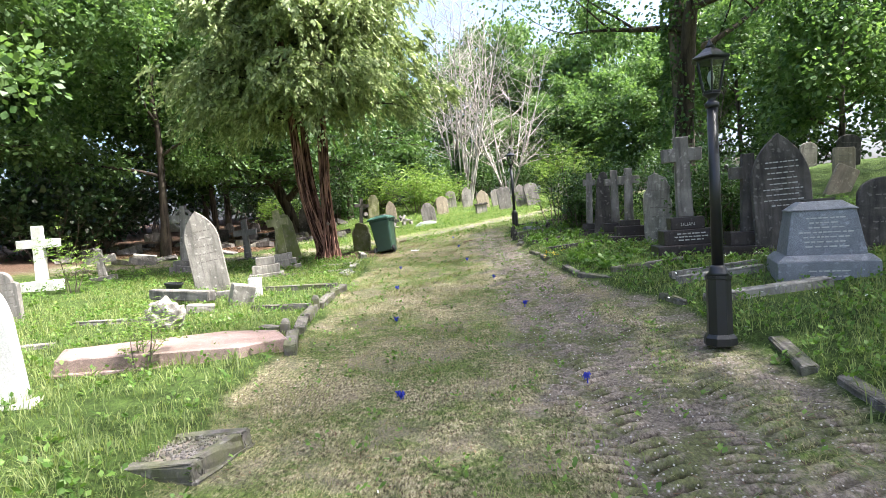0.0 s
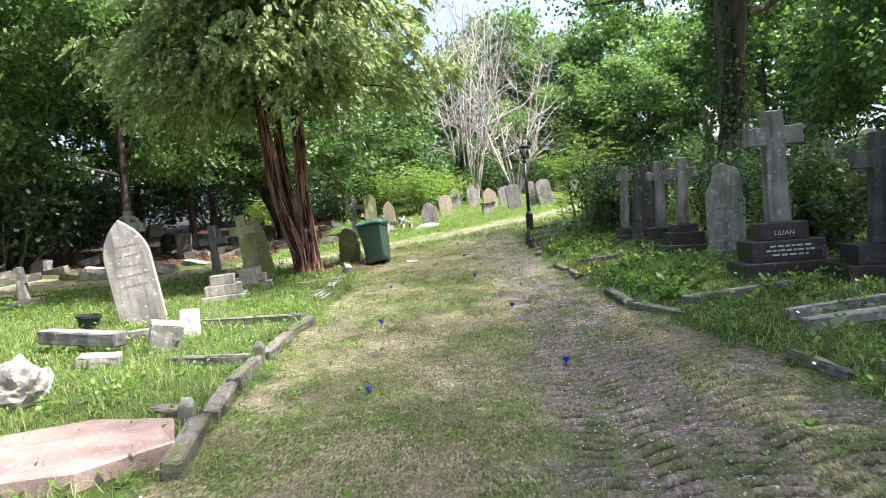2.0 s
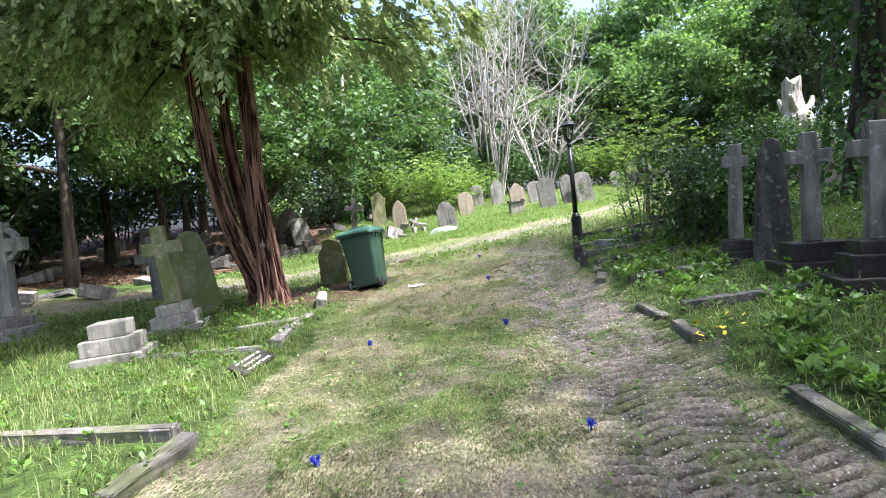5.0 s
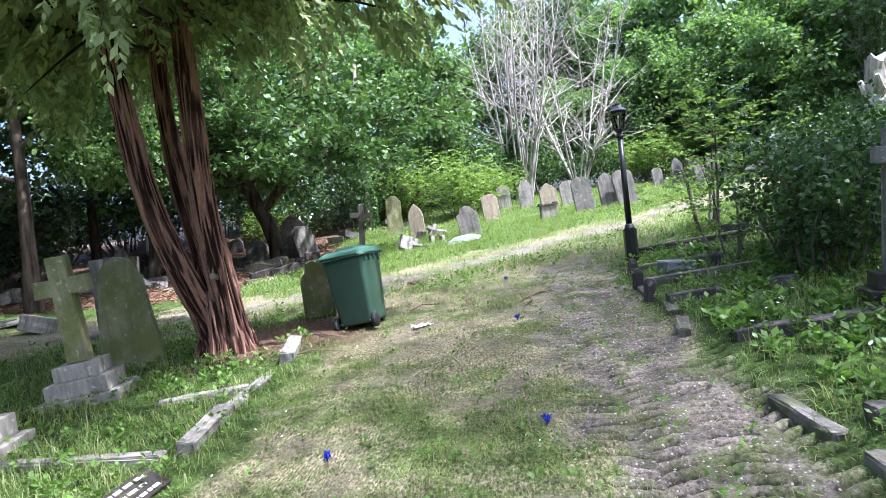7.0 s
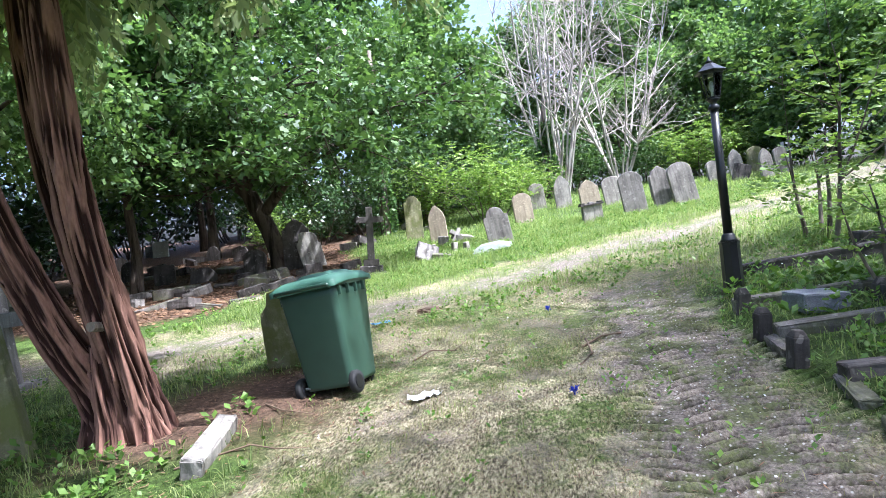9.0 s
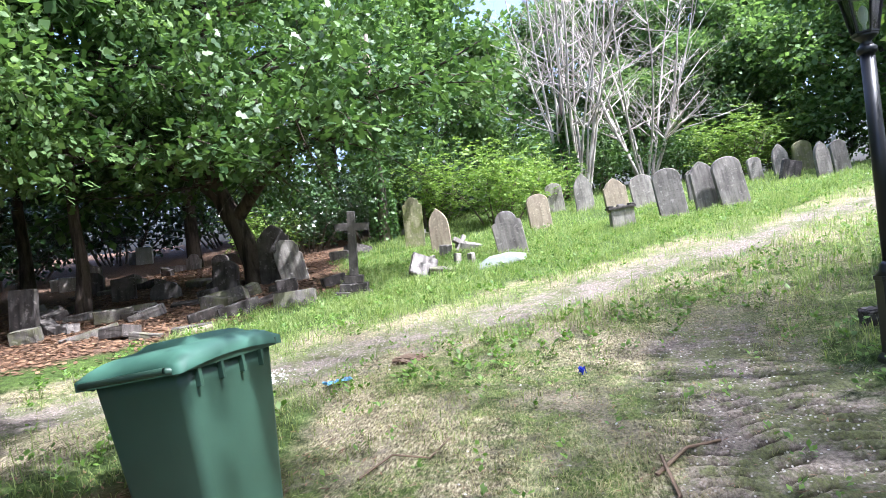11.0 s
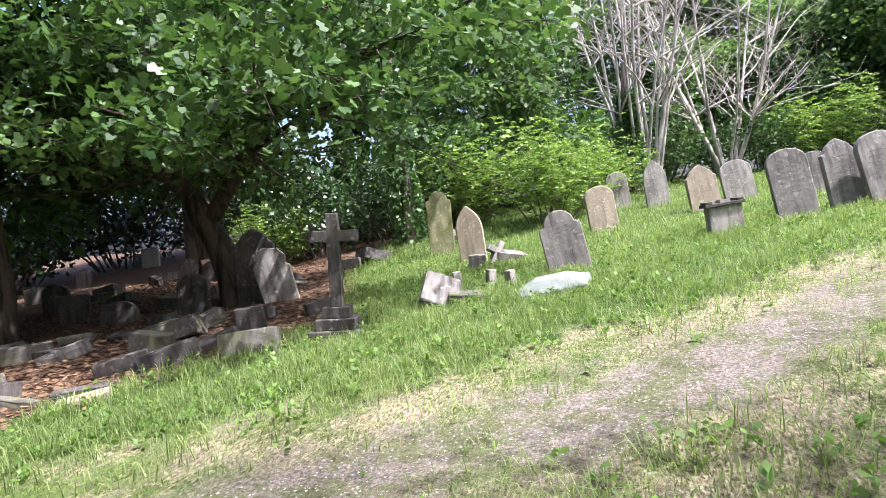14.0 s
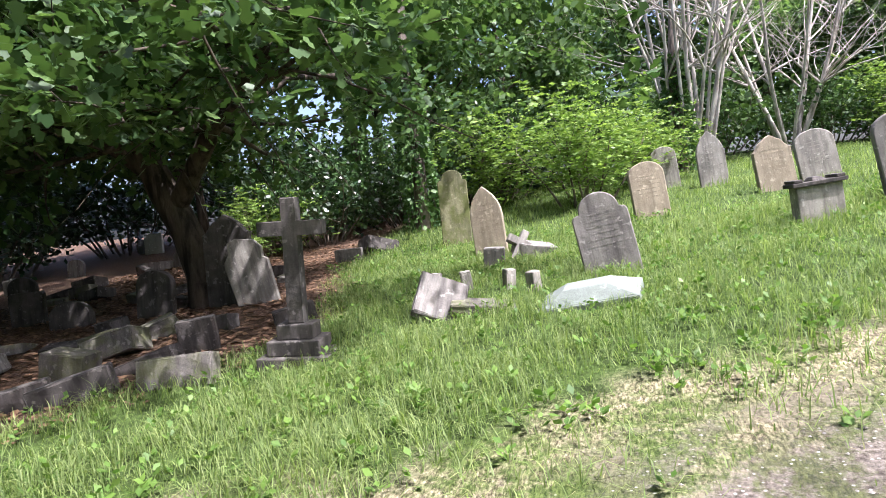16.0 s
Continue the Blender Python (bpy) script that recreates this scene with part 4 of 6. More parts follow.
def steps(root, sizes, mat, depth_ratio=0.8, z=-0.05):
    for w, h in sizes:
        part("step", block(w, w * depth_ratio, h, z, 0.014), mat, root)
        z += h
    return z


def cross(mat, tall, arm, shaft_w, thick, label, base=((0.7, 0.2), (0.5, 0.16)), base_mat=None, ring=False, taper=0.82, depth_ratio=0.8, arm_at=0.68):
    root = tagged(new("cross_monument"), label, "grave cross", "gravestones")
    z = steps(root, base, base_mat or mat, depth_ratio) if base else -0.1
    h = tall - max(z, 0)
    a, t = shaft_w / 2, shaft_w / 2 * taper
    za, b = z + h * arm_at, shaft_w * 0.42
    zt = z + h
    out = [(a, z), (t, za - b), (arm / 2, za - b), (arm / 2, za + b), (t, za + b), (t * 0.96, zt), (-t * 0.96, zt), (-t, za + b), (-arm / 2, za + b), (-arm / 2, za - b), (-t, za - b), (-a, z)]
    part("shaft", slab(out, thick, 0.012), mat, root)
    if ring:
        bm = bmesh.new()
        n, r0, r1, y = 32, arm * 0.3, arm * 0.4, thick * 0.36
        vs = []
        for i in range(n):
            c, s = math.cos(i * 2 * math.pi / n), math.sin(i * 2 * math.pi / n)
            vs.append([bm.verts.new((r * c, yy, za + r * s)) for r, yy in ((r0, -y), (r1, -y), (r1, y), (r0, y))])
        for i in range(n):
            p, q = vs[i], vs[(i + 1) % n]
            for k in range(4):
                bm.faces.new((p[k], p[(k + 1) % 4], q[(k + 1) % 4], q[k]))
        bmesh.ops.recalc_face_normals(bm, faces=bm.faces[:])
        part("ring", bm, mat, root, "pierced stone wheel ring")
    return root


# beside the track, sunny side
stand(headstone("gothic", "white", 0.74, 1.3, 0.14, "white pointed headstone leaning in the sunny grass", 1, 4), -3.78, 4.7, 12, -9, -4)
stand(headstone("shoulder", "grey", 0.5, 0.78, 0.11, "streaked grey headstone with shoulders", 2, 4), -6.35, 8.5, 14, -3)
stand(cross("white", 1.4, 0.78, 0.2, 0.14, "white marble cross on a rough stone block", ((0.62, 0.34),), "white", taper=0.95), -8.15, 12.05, 10, -1)
stand(cross("grey", 0.76, 0.66, 0.17, 0.13, "short weathered grey cross on a block", ((0.5, 0.2),), arm_at=0.62), -7.85, 13.7, 16, -6)
stand(cross("grey", 1.72, 0.62, 0.22, 0.16, "weathered wheel-headed cross on a tapered base", ((0.66, 0.28), (0.5, 0.14)), "grey", True, 0.62, 0.85, 0.76), -6.45, 14.85, 6, 1)
stand(headstone("gothic", "pale", 0.62, 1.6, 0.13, "tall pointed pale headstone leaning to one side", 3, 5, False), -4.38, 11.25, 14, -9, -2)
stand(cross("grey", 1.25, 0.68, 0.2, 0.13, "plain grey stone cross on a low base", ((0.55, 0.16),), arm_at=0.66), -5.85, 17.8, 4, -3)
stand(cross("mossy", 1.5, 0.5, 0.2, 0.16, "pale green-stained cross on three stone steps", ((0.78, 0.17), (0.58, 0.16), (0.42, 0.15)), "pale", False, 0.9, 0.85, 0.72), -3.95, 14.75, 14, -6)
stand(headstone("taper", "mossy", 0.72, 1.38, 0.14, "tapered mossy slab leaning beside a cross", 4, 0, False), -4.1, 15.75, 16, -5, -5)
stand(headstone("broken", "mossy", 0.54, 0.9, 0.12, "green-stained broken headstone behind the bin", 5, 0, False), -2.45, 17.75, -8, 2, 2)


def stepped_base(x, y):
    root = tagged(new("stepped_base"), "broken pale stone steps of a lost cross", "monument base", "gravestones")
    steps(root, ((0.75, 0.18), (0.58, 0.18), (0.4, 0.17)), "pale", 0.9)
    stand(root, x, y, 14, -3)


stepped_base(-4.0, 13.35)


def coffin_tomb(x, y, turn):
    """Pink granite ledger in the shape of a coffin, on a plinth that follows it."""
    out = [(-0.98, -0.26), (0.5, -0.48), (0.98, -0.24), (0.98, 0.24), (0.5, 0.48), (-0.98, 0.26)]
    root = tagged(new("coffin_tomb"), "pink granite coffin-shaped ledger on a low plinth", "tomb")

    def ledger(k, z0, z1, hip):
        bm = bmesh.new()
        rings = [[bm.verts.new((px * s, py * s, z)) for px, py in out] for s, z in ((k, z0), (k, z1), (k - 0.02, z1 + 0.012))]
        ridge = [bm.verts.new((-0.9 * k, 0, z1 + hip)), bm.verts.new((0.5 * k, 0, z1 + hip)), bm.verts.new((0.9 * k, 0, z1 + hip))] if hip else None
        for a, b in zip(rings, rings[1:]):
            for i in range(6):
                bm.faces.new((a[i], a[(i + 1) % 6], b[(i + 1) % 6], b[i]))
        t = rings[-1]
        if ridge:
            bm.faces.new((t[0], t[1], ridge[1], ridge[0]))
            bm.faces.new((t[1], t[2], ridge[2], ridge[1]))
            bm.faces.new((t[2], t[3], ridge[2]))
            bm.faces.new((t[3], t[4], ridge[1], ridge[2]))
            bm.faces.new((t[4], t[5], ridge[0], ridge[1]))
            bm.faces.new((t[5], t[0], ridge[0]))
        else:
            bm.faces.new(t)
        bmesh.ops.recalc_face_normals(bm, faces=bm.faces[:])
        return bm

    part("plinth", ledger(1.17, -0.14, 0.045, 0), "pink", root)
    part("ledger", ledger(1.1, 0.058, 0.18, 0.05), "pink", root)
    stand(root, x, y, turn, 2, 1, 0.06)


coffin_tomb(-2.88, 6.28, 25)


def rock(x, y, w, h, mat, label, seed, squash=1.0, category="rock", name="rock"):
    rng = random.Random(seed)
    bm = bmesh.new()
    bmesh.ops.create_icosphere(bm, subdivisions=4, radius=1)
    off = Vector((rng.uniform(0, 50), rng.uniform(0, 50), 0))
    for v in bm.verts:
        k = 1 + 0.3 * noise.noise(v.co * 1.3 + off) + 0.22 * noise.noise(v.co * 3.0 + off) + 0.07 * noise.noise(v.co * 8 + off)
        v.co = Vector((v.co.x * w / 2 * k, v.co.y * w / 2 * squash * k, (v.co.z * 0.5 + 0.45) * h * k))
    ob = part(name, bm, mat, None)
    tagged(ob, label, category)
    stand(ob, x, y, rng.uniform(0, 360), 0, 0, 0.03)
    return ob


rock(-3.65, 7.7, 0.46, 0.42, "pale", "rough white rockery stone at a grave", 3)


def fallen(x, y, w, d, h, turn, mat, label, lean=0.0, back=0.0, z=0.0, rough=0.004, name="fallen_stone"):
    ob = part(name, block(w, d, h, 0, min(0.02, h * 0.2), 1.0, rough=rough), mat, None)
    tagged(ob, label, "broken stone", "fallen stones")
    stand(ob, x, y, turn, lean, back, 0.03)
    ob.location.z += z
    return ob


def gravel_ledger(x, y, turn):
    """An old kerbed ledger filled with gravel and moss, sinking into the grass."""
    root = tagged(new("ledger"), "sunken old grave ledger with mossy kerb and gravel crust", "grave ledger")
    part("footing", block(0.92, 0.6, 0.12, -0.06, 0.015, 1.0, rough=0.008), "kerb", root)
    part("bed", block(0.8, 0.5, 0.13, 0.02, 0.02, 1.0, rough=0.012), "dirt", root)
    for w, d, px, py in ((0.88, 0.09, 0, -0.25), (0.88, 0.09, 0, 0.25), (0.09, 0.4, -0.395, 0), (0.09, 0.4, 0.395, 0)):
        part("edging", block(w, d, 0.12, 0.045, 0.014, 1.0, px, py, rough=0.007), "kerb", root)
    rr = random.Random(4)
    bm = bmesh.new()
    for k in range(420):
        m = Matrix.Translation((rr.uniform(-0.36, 0.36), rr.uniform(-0.2, 0.2), 0.156)) @ Euler((rr.uniform(0, 3), rr.uniform(0, 3), 0)).to_matrix().to_4x4() @ Matrix.Scale(rr.uniform(0.006, 0.017), 4)
        bmesh.ops.create_icosphere(bm, subdivisions=1, radius=1, matrix=m)
    tagged(part("gravel", bm, "kerb", root, "loose grey-brown gravel"), kind="stuff")
    stand(root, x, y, turn, -6, 1, 0.1)


gravel_ledger(-1.86, 3.78, -16)
fallen(-4.25, 9.55, 1.1, 0.2, 0.16, -14, "grey", "toppled grey kerb bar lying across a grave", 3, 0, 0.14)
fallen(-4.0, 10.0, 1.0, 0.16, 0.15, 10, "grey", "fallen grey kerb length on the grass", -4, 0, 0.02)
fallen(-3.35, 9.6, 0.34, 0.3, 0.34, 30, "pale", "squared pale kerb corner block tipped over", 12, 6, 0.0)
fallen(-3.75, 9.0, 0.4, 0.3, 0.14, 20, "pale", "broken pale stone lump by a grave", 5)
fallen(-3.3, 10.25, 0.22, 0.14, 0.36, 10, "white", "short white stone post among weeds", 2, 0, 0.0)


def pot(x, y):
    bm = bmesh.new()
    prof = [(0.1, 0), (0.14, 0.18), (0.165, 0.2), (0.165, 0.23), (0.145, 0.23), (0.135, 0.19), (0.0, 0.18)]
    rings = [[bm.verts.new((r * math.cos(k * math.pi / 10), r * math.sin(k * math.pi / 10), z)) for k in range(20)] for r, z in prof[:-1]]
    for a, b in zip(rings, rings[1:]):
        for k in range(20):
            bm.faces.new((a[k], a[(k + 1) % 20], b[(k + 1) % 20], b[k]))
    bm.faces.new(rings[-1])
    ob = part("flower_pot", bm, "pot", None)
    tagged(ob, "dark plastic flower pot on a grave", "pot")
    stand(ob, x, y, 0, 4, 0, 0.0)


pot(-5.0, 10.9)

# beside the track, shaded side


def pedestal_tomb(x, y, turn):
    root = tagged(new("pedestal_tomb"), "grey granite tapered pedestal tomb with hipped top", "tomb")
    part("base_course", block(0.98, 0.98, 0.26, -0.06, 0.012), "granite", root)
    part("ledge", block(0.98, 0.98, 0.07, 0.2, 0.012, 0.86), "granite", root)
    part("die", block(0.78, 0.78, 0.5, 0.268, 0.01, 0.8), "granite", root)
    part("hipped_cap", block(0.67, 0.67, 0.1, 0.767, 0.012, 0.6), "granite", root)
    part("finial_block", block(0.3, 0.3, 0.03, 0.866, 0.006), "dark", root)
    bm = lines(0.52, 0.36, 0.68, 7, 0, 7, 0.014)
    bm.transform(Matrix.Translation((0, -0.352, 0)) @ Matrix.Rotation(radians(-8.8), 4, "X") @ Matrix.Translation((0, 0, -0.52)))
    bm.transform(Matrix.Translation((0, 0, 0.52)))
    tagged(part("inscription", bm, "letter", root, "pale worn lettering"), kind="stuff")
    tagged(part("base_inscription", lines(0.6, 0.04, 0.1, 2, -0.491, 8, 0.014), "letter", root, "pale worn lettering"), kind="stuff")
    stand(root, x, y, turn, 0, 0, 0.04)


pedestal_tomb(4.35, 6.95, -22)
stand(headstone("gothic", "dark", 0.76, 1.72, 0.14, "tall dark pointed headstone streaked with black", 9, 9, True, "letter"), 4.9, 8.6, -16, -2)
stand(headstone("round", "grey", 0.56, 1.35, 0.13, "grey round-topped headstone in the shade", 10, 6), 5.75, 11.0, -14, 1)
stand(headstone("gothic", "dark", 0.6, 1.3, 0.13, "dark pointed headstone behind a cross", 11, 4), 5.15, 10.9, -14, 1)


def text_on(root, words, size, x, y, z, name="lettering", mat="letter"):
    cu = bpy.data.curves.new(name, "FONT")
    cu.body = words
    cu.size = size
    cu.align_x = "CENTER"
    cu.extrude = 0.002
    tmp = bpy.data.objects.new(name, cu)
    me = bpy.data.meshes.new_from_object(tmp)
    bpy.data.objects.remove(tmp)
    me.materials.clear()
    me.materials.append(M[mat])
    ob = new(name, me)
    ob.parent = root
    ob.matrix_basis = pose(x, y, z, 90, 0, 0)
    return ob


big_cross = cross("grey", 1.92, 0.6, 0.24, 0.2, "tall stone cross on three dark granite steps", ((1.0, 0.24), (0.78, 0.24), (0.52, 0.2)), "black", False, 0.86, 0.72, 0.78)
text_on(big_cross, "LILIAN", 0.075, 0, -0.19, 0.49)
tagged(part("inscription", lines(0.62, 0.27, 0.37, 3, -0.283, 21, 0.02), "letter", big_cross, "cut lettering picked out pale"), kind="stuff")
stand(big_cross, 3.95, 9.75, -10, -1, 0)
stand(cross("dark", 1.5, 0.5, 0.2, 0.16, "dark sooty cross on granite steps", ((0.86, 0.2), (0.6, 0.2)), "black", False, 0.86, 0.75, 0.76), 4.55, 8.95, -12, 1)
stand(headstone("broken", "pale", 0.52, 1.36, 0.12, "pale headstone with a broken ragged top", 12, 4, False), 4.05, 11.35, -12, 2)
stand(cross("grey", 1.52, 0.42, 0.17, 0.15, "grey cross on dark granite steps", ((0.82, 0.2), (0.56, 0.2), (0.4, 0.12)), "black", False, 0.88, 0.75, 0.78), 3.8, 12.25, -10, 1)
stand(cross("grey", 1.5, 0.42, 0.17, 0.15, "weathered cross on a dark stepped base", ((0.82, 0.18), (0.56, 0.2)), "black", False, 0.88, 0.75, 0.78), 3.85, 13.35, -10, 0)
stand(headstone("taper", "dark", 0.44, 1.5, 0.13, "narrow dark weathered slab", 13, 0, True), 3.75, 14.0, -12, 1)
stand(cross("grey", 1.5, 0.3, 0.16, 0.14, "slim dark cross on a block base", ((0.5, 0.2), (0.34, 0.14)), "black", False, 0.9, 0.8, 0.82), 3.55, 14.55, -14, 2)
stand(headstone("round", "dark", 0.62, 0.95, 0.14, "low dark round-topped headstone", 14, 3), 5.6, 7.6, -22, 2)
stand(headstone("flat", "yellow", 0.46, 0.75, 0.12, "yellow lichened headstone leaning over", 15, 0, False), 8.5, 13.0, -12, 28, -8)

# hillside stones among the trees
hill = [(9.6, 28.6, 0.95, 0.6, "round", "grey"), (9.9, 26.6, 1.1, 0.6, "gothic", "pale"), (8.6, 22.7, 1.0, 0.55, "shoulder", "pale"), (11.0, 23.8, 0.8, 0.55, "round", "grey"), (11.2, 22.6, 0.9, 0.5, "gothic", "pale"),
        (10.4, 20.1, 0.75, 0.5, "round", "pale"), (12.4, 25.6, 0.9, 0.5, "flat", "grey"), (9.4, 18.2, 0.9, 0.6, "shoulder", "grey"), (11.8, 17.4, 1.0, 0.6, "round", "dark"), (10.2, 15.2, 0.85, 0.5, "flat", "yellow"),
        (7.9, 20.0, 1.1, 0.55, "round", "pale"), (8.9, 24.9, 1.05, 0.6, "gothic", "grey"), (12.0, 28.5, 0.95, 0.6, "ogee", "pale"), (7.6, 15.6, 1.0, 0.6, "gothic", "dark"), (9.2, 11.5, 1.0, 0.55, "round", "grey"),
        (11.0, 12.6, 0.95, 0.55, "shoulder", "dark"), (12.6, 20.6, 0.9, 0.55, "round", "pale"), (13.2, 23.4, 0.8, 0.5, "flat", "pale")]
words = {"pale": "pale", "grey": "grey weathered", "dark": "dark sooty", "yellow": "yellowish"}
shapes = {"round": "round-topped", "gothic": "pointed", "shoulder": "shouldered", "ogee": "curved-top", "flat": "square-topped", "broken": "broken"}
for i, (x, y, h, w, kind, mat) in enumerate(hill):
    stand(headstone(kind, mat, w, h, 0.11, f"{words[mat]} {shapes[kind]} headstone on the grassy slope", 60 + i, 3), x, y, -10 + 5 * math.sin(i * 2.1), 4 * math.sin(i * 1.7))
stand(cross("white", 1.0, 0.5, 0.14, 0.11, "small white cross on the grassy slope", ((0.4, 0.15),)), 9.9, 20.4, -12, 2)
snag_rr = random.Random(77)


def snag(x, y):
    """A thick pale dead trunk, barkless and broken off in splinters at the top."""
    root = tagged(new("dead_trunk"), "thick pale splintered dead tree trunk", "tree")
    pts = [(0.04 * math.sin(i * 0.9) - 0.012 * i, 0.03 * math.sin(i * 0.6), -0.2 + 0.2 * i) for i in range(15)]
    rad = [0.42 - 0.012 * i + (0.12 if i in (8, 9) else 0.0) for i in range(15)]
    v, f, ridges = fluted(pts, rad, 28, 3.0, 0.4)
    for k in range(28):
        v[-28 + k].z += 0.16 * snag_rr.random() * (1 + math.sin(k * 0.6))
    carved("trunk", (v, f, ridges), "grey_bark", root, False)
    for a in (0.4, 2.2, 3.9):
        c, q = math.cos(a), math.sin(a)
        carved("broken_limb", fluted([(c * 0.2, q * 0.2, 1.7), (c * 0.5, q * 0.45, 1.95), (c * 0.62, q * 0.6, 2.25)], [0.14, 0.11, 0.05], 14, a, 0.4), "grey_bark", root, False)
    set_on(root, x, y)


snag(10.6, 26.0)

# the row beyond the gravel lane
row = [(-0.55, 26.85, 0.95, 0.66, "shoulder", "grey", -7, "dark grey shouldered headstone leaning in long grass"),
       (0.05, 30.9, 0.98, 0.64, "round", "yellow", -4, "tan round-topped headstone on a white foot"),
       (0.6, 35.2, 1.0, 0.6, "round", "pale", -4, "grey round-topped headstone near the shrubs"),
       (1.5, 34.3, 1.2, 0.62, "gothic", "pale", -3, "grey pointed headstone on the slope"),
       (2.25, 32.0, 1.0, 0.7, "ogee", "yellow", -5, "pale yellow curved-top headstone"),
       (3.1, 32.6, 0.95, 0.72, "round", "pale", -6, "grey streaked round-topped headstone"),
       (3.1, 28.8, 1.15, 0.66, "round", "grey", -6, "tall grey round-topped headstone in long grass"),
       (3.92, 29.0, 1.15, 0.6, "ogee", "grey", -6, "dark pointed headstone with carved corners"),
       (4.45, 28.8, 1.16, 0.7, "round", "grey", -8, "tall grey headstone leaning sideways"),
       (4.3, 31.5, 0.9, 0.5, "round", "grey", -4, "grey headstone half hidden behind others"),
       (7.6, 34.2, 0.6, 0.62, "flat", "dark", 12, "low dark broken headstone on the slope"),
       (7.95, 32.6, 1.0, 0.45, "gothic", "grey", -4, "narrow grey pointed headstone"),
       (8.6, 33.0, 0.95, 0.45, "round", "grey", -6, "grey round-topped headstone on the slope"),
       (8.3, 36.5, 1.1, 0.55, "gothic", "pale", -4, "pale pointed headstone under the trees"),
       (7.3, 36.0, 0.8, 0.5, "round", "pale", -5, "small pale round-topped headstone"),
       (9.4, 37.5, 1.1, 0.7, "round", "mossy", -3, "mossy round-topped headstone by the trees"),
       (-2.45, 29.1, 1.12, 0.54, "gothic", "yellow", -3, "tan pointed headstone behind a fallen cross"),
       (-3.55, 31.0, 1.42, 0.6, "shoulder", "mossy", 0, "tall mossy headstone among shrubs")]
for i, (x, y, h, w, kind, mat, lean, label) in enumerate(row):
    stand(headstone(kind, mat, w * 0.95, h * 1.05, 0.12, label, 90 + i, 6 if mat != "mossy" else 0, i == 1, mat), x, y, 8 + 6 * math.sin(i * 1.9), lean * 1.3, -3)
stand(cross("white", 1.15, 0.5, 0.13, 0.1, "white marble cross on the far slope", ((0.5, 0.2),)), 10.2, 37.0, 5, -2)


def capped_tomb(x, y):
    root = tagged(new("low_tomb"), "low grey tomb end with a moulded cap", "tomb")
    part("panel", block(0.52, 0.22, 0.6, -0.26, 0.012), "pale", root)
    bm = join_bm(block(0.62, 0.3, 0.05, 0.342, 0.01), block(0.16, 0.26, 0.05, 0.392, 0.015, 0.6), block(0.1, 0.28, 0.04, 0.392, 0.01, 1, -0.24), block(0.1, 0.28, 0.04, 0.392, 0.01, 1, 0.24))
    part("cap", bm, "dark", root, "dark moulded stone cap")
    stand(root, x, y, 10, -4, 0, -0.12)


capped_tomb(1.85, 28.2)
stand(cross("grey", 0.62, 0.42, 0.13, 0.12, "small stone cross fallen askew on a block", None), -2.0, 28.35, 20, 32, -20, 0.0)
fallen(-1.75, 28.7, 0.6, 0.4, 0.22, 30, "grey", "tumbled grey stones behind a small cross", 12, 10)
fallen(-2.25, 28.25, 0.3, 0.25, 0.3, 10, "grey", "square stone block under a fallen cross", 4)
fallen(-2.3, 25.55, 0.52, 0.12, 0.5, 22, "grey", "broken slab tipped up on its edge", 24, -38, 0.04, 0.008)
fallen(-1.85, 25.8, 0.7, 0.35, 0.12, 15, "kerb", "mossy kerb stone sunk in the grass", 8, 5)
hipped = part("fallen_stone", join_bm(block(0.95, 0.5, 0.1, 0, 0.015), block(0.93, 0.48, 0.12, 0.1, 0.012, 0.45)), "verdigris", None)
tagged(hipped, "pale green hipped coping stone sunk in long grass", "broken stone", "fallen stones")
stand(hipped, -0.75, 25.65, -6, -8, 10, 0.02)
for i, (x, y) in enumerate([(-2.75, 27.0), (-2.3, 26.9), (-1.75, 26.7), (-1.4, 26.4)]):
    fallen(x, y, 0.13, 0.12, 0.26, 20 * i, "pale", "small pale kerb post in the grass", 5 * (-1) ** i, 0, 0, 0.003, "kerb_post")
fallen(-3.6, 33.6, 0.9, 0.4, 0.16, -20, "pale", "pile of pale broken slabs by the wood", -10, 6)
fallen(-4.2, 33.8, 0.7, 0.5, 0.2, 30, "grey", "broken grey slab on a heap", 12, -8, 0.1)

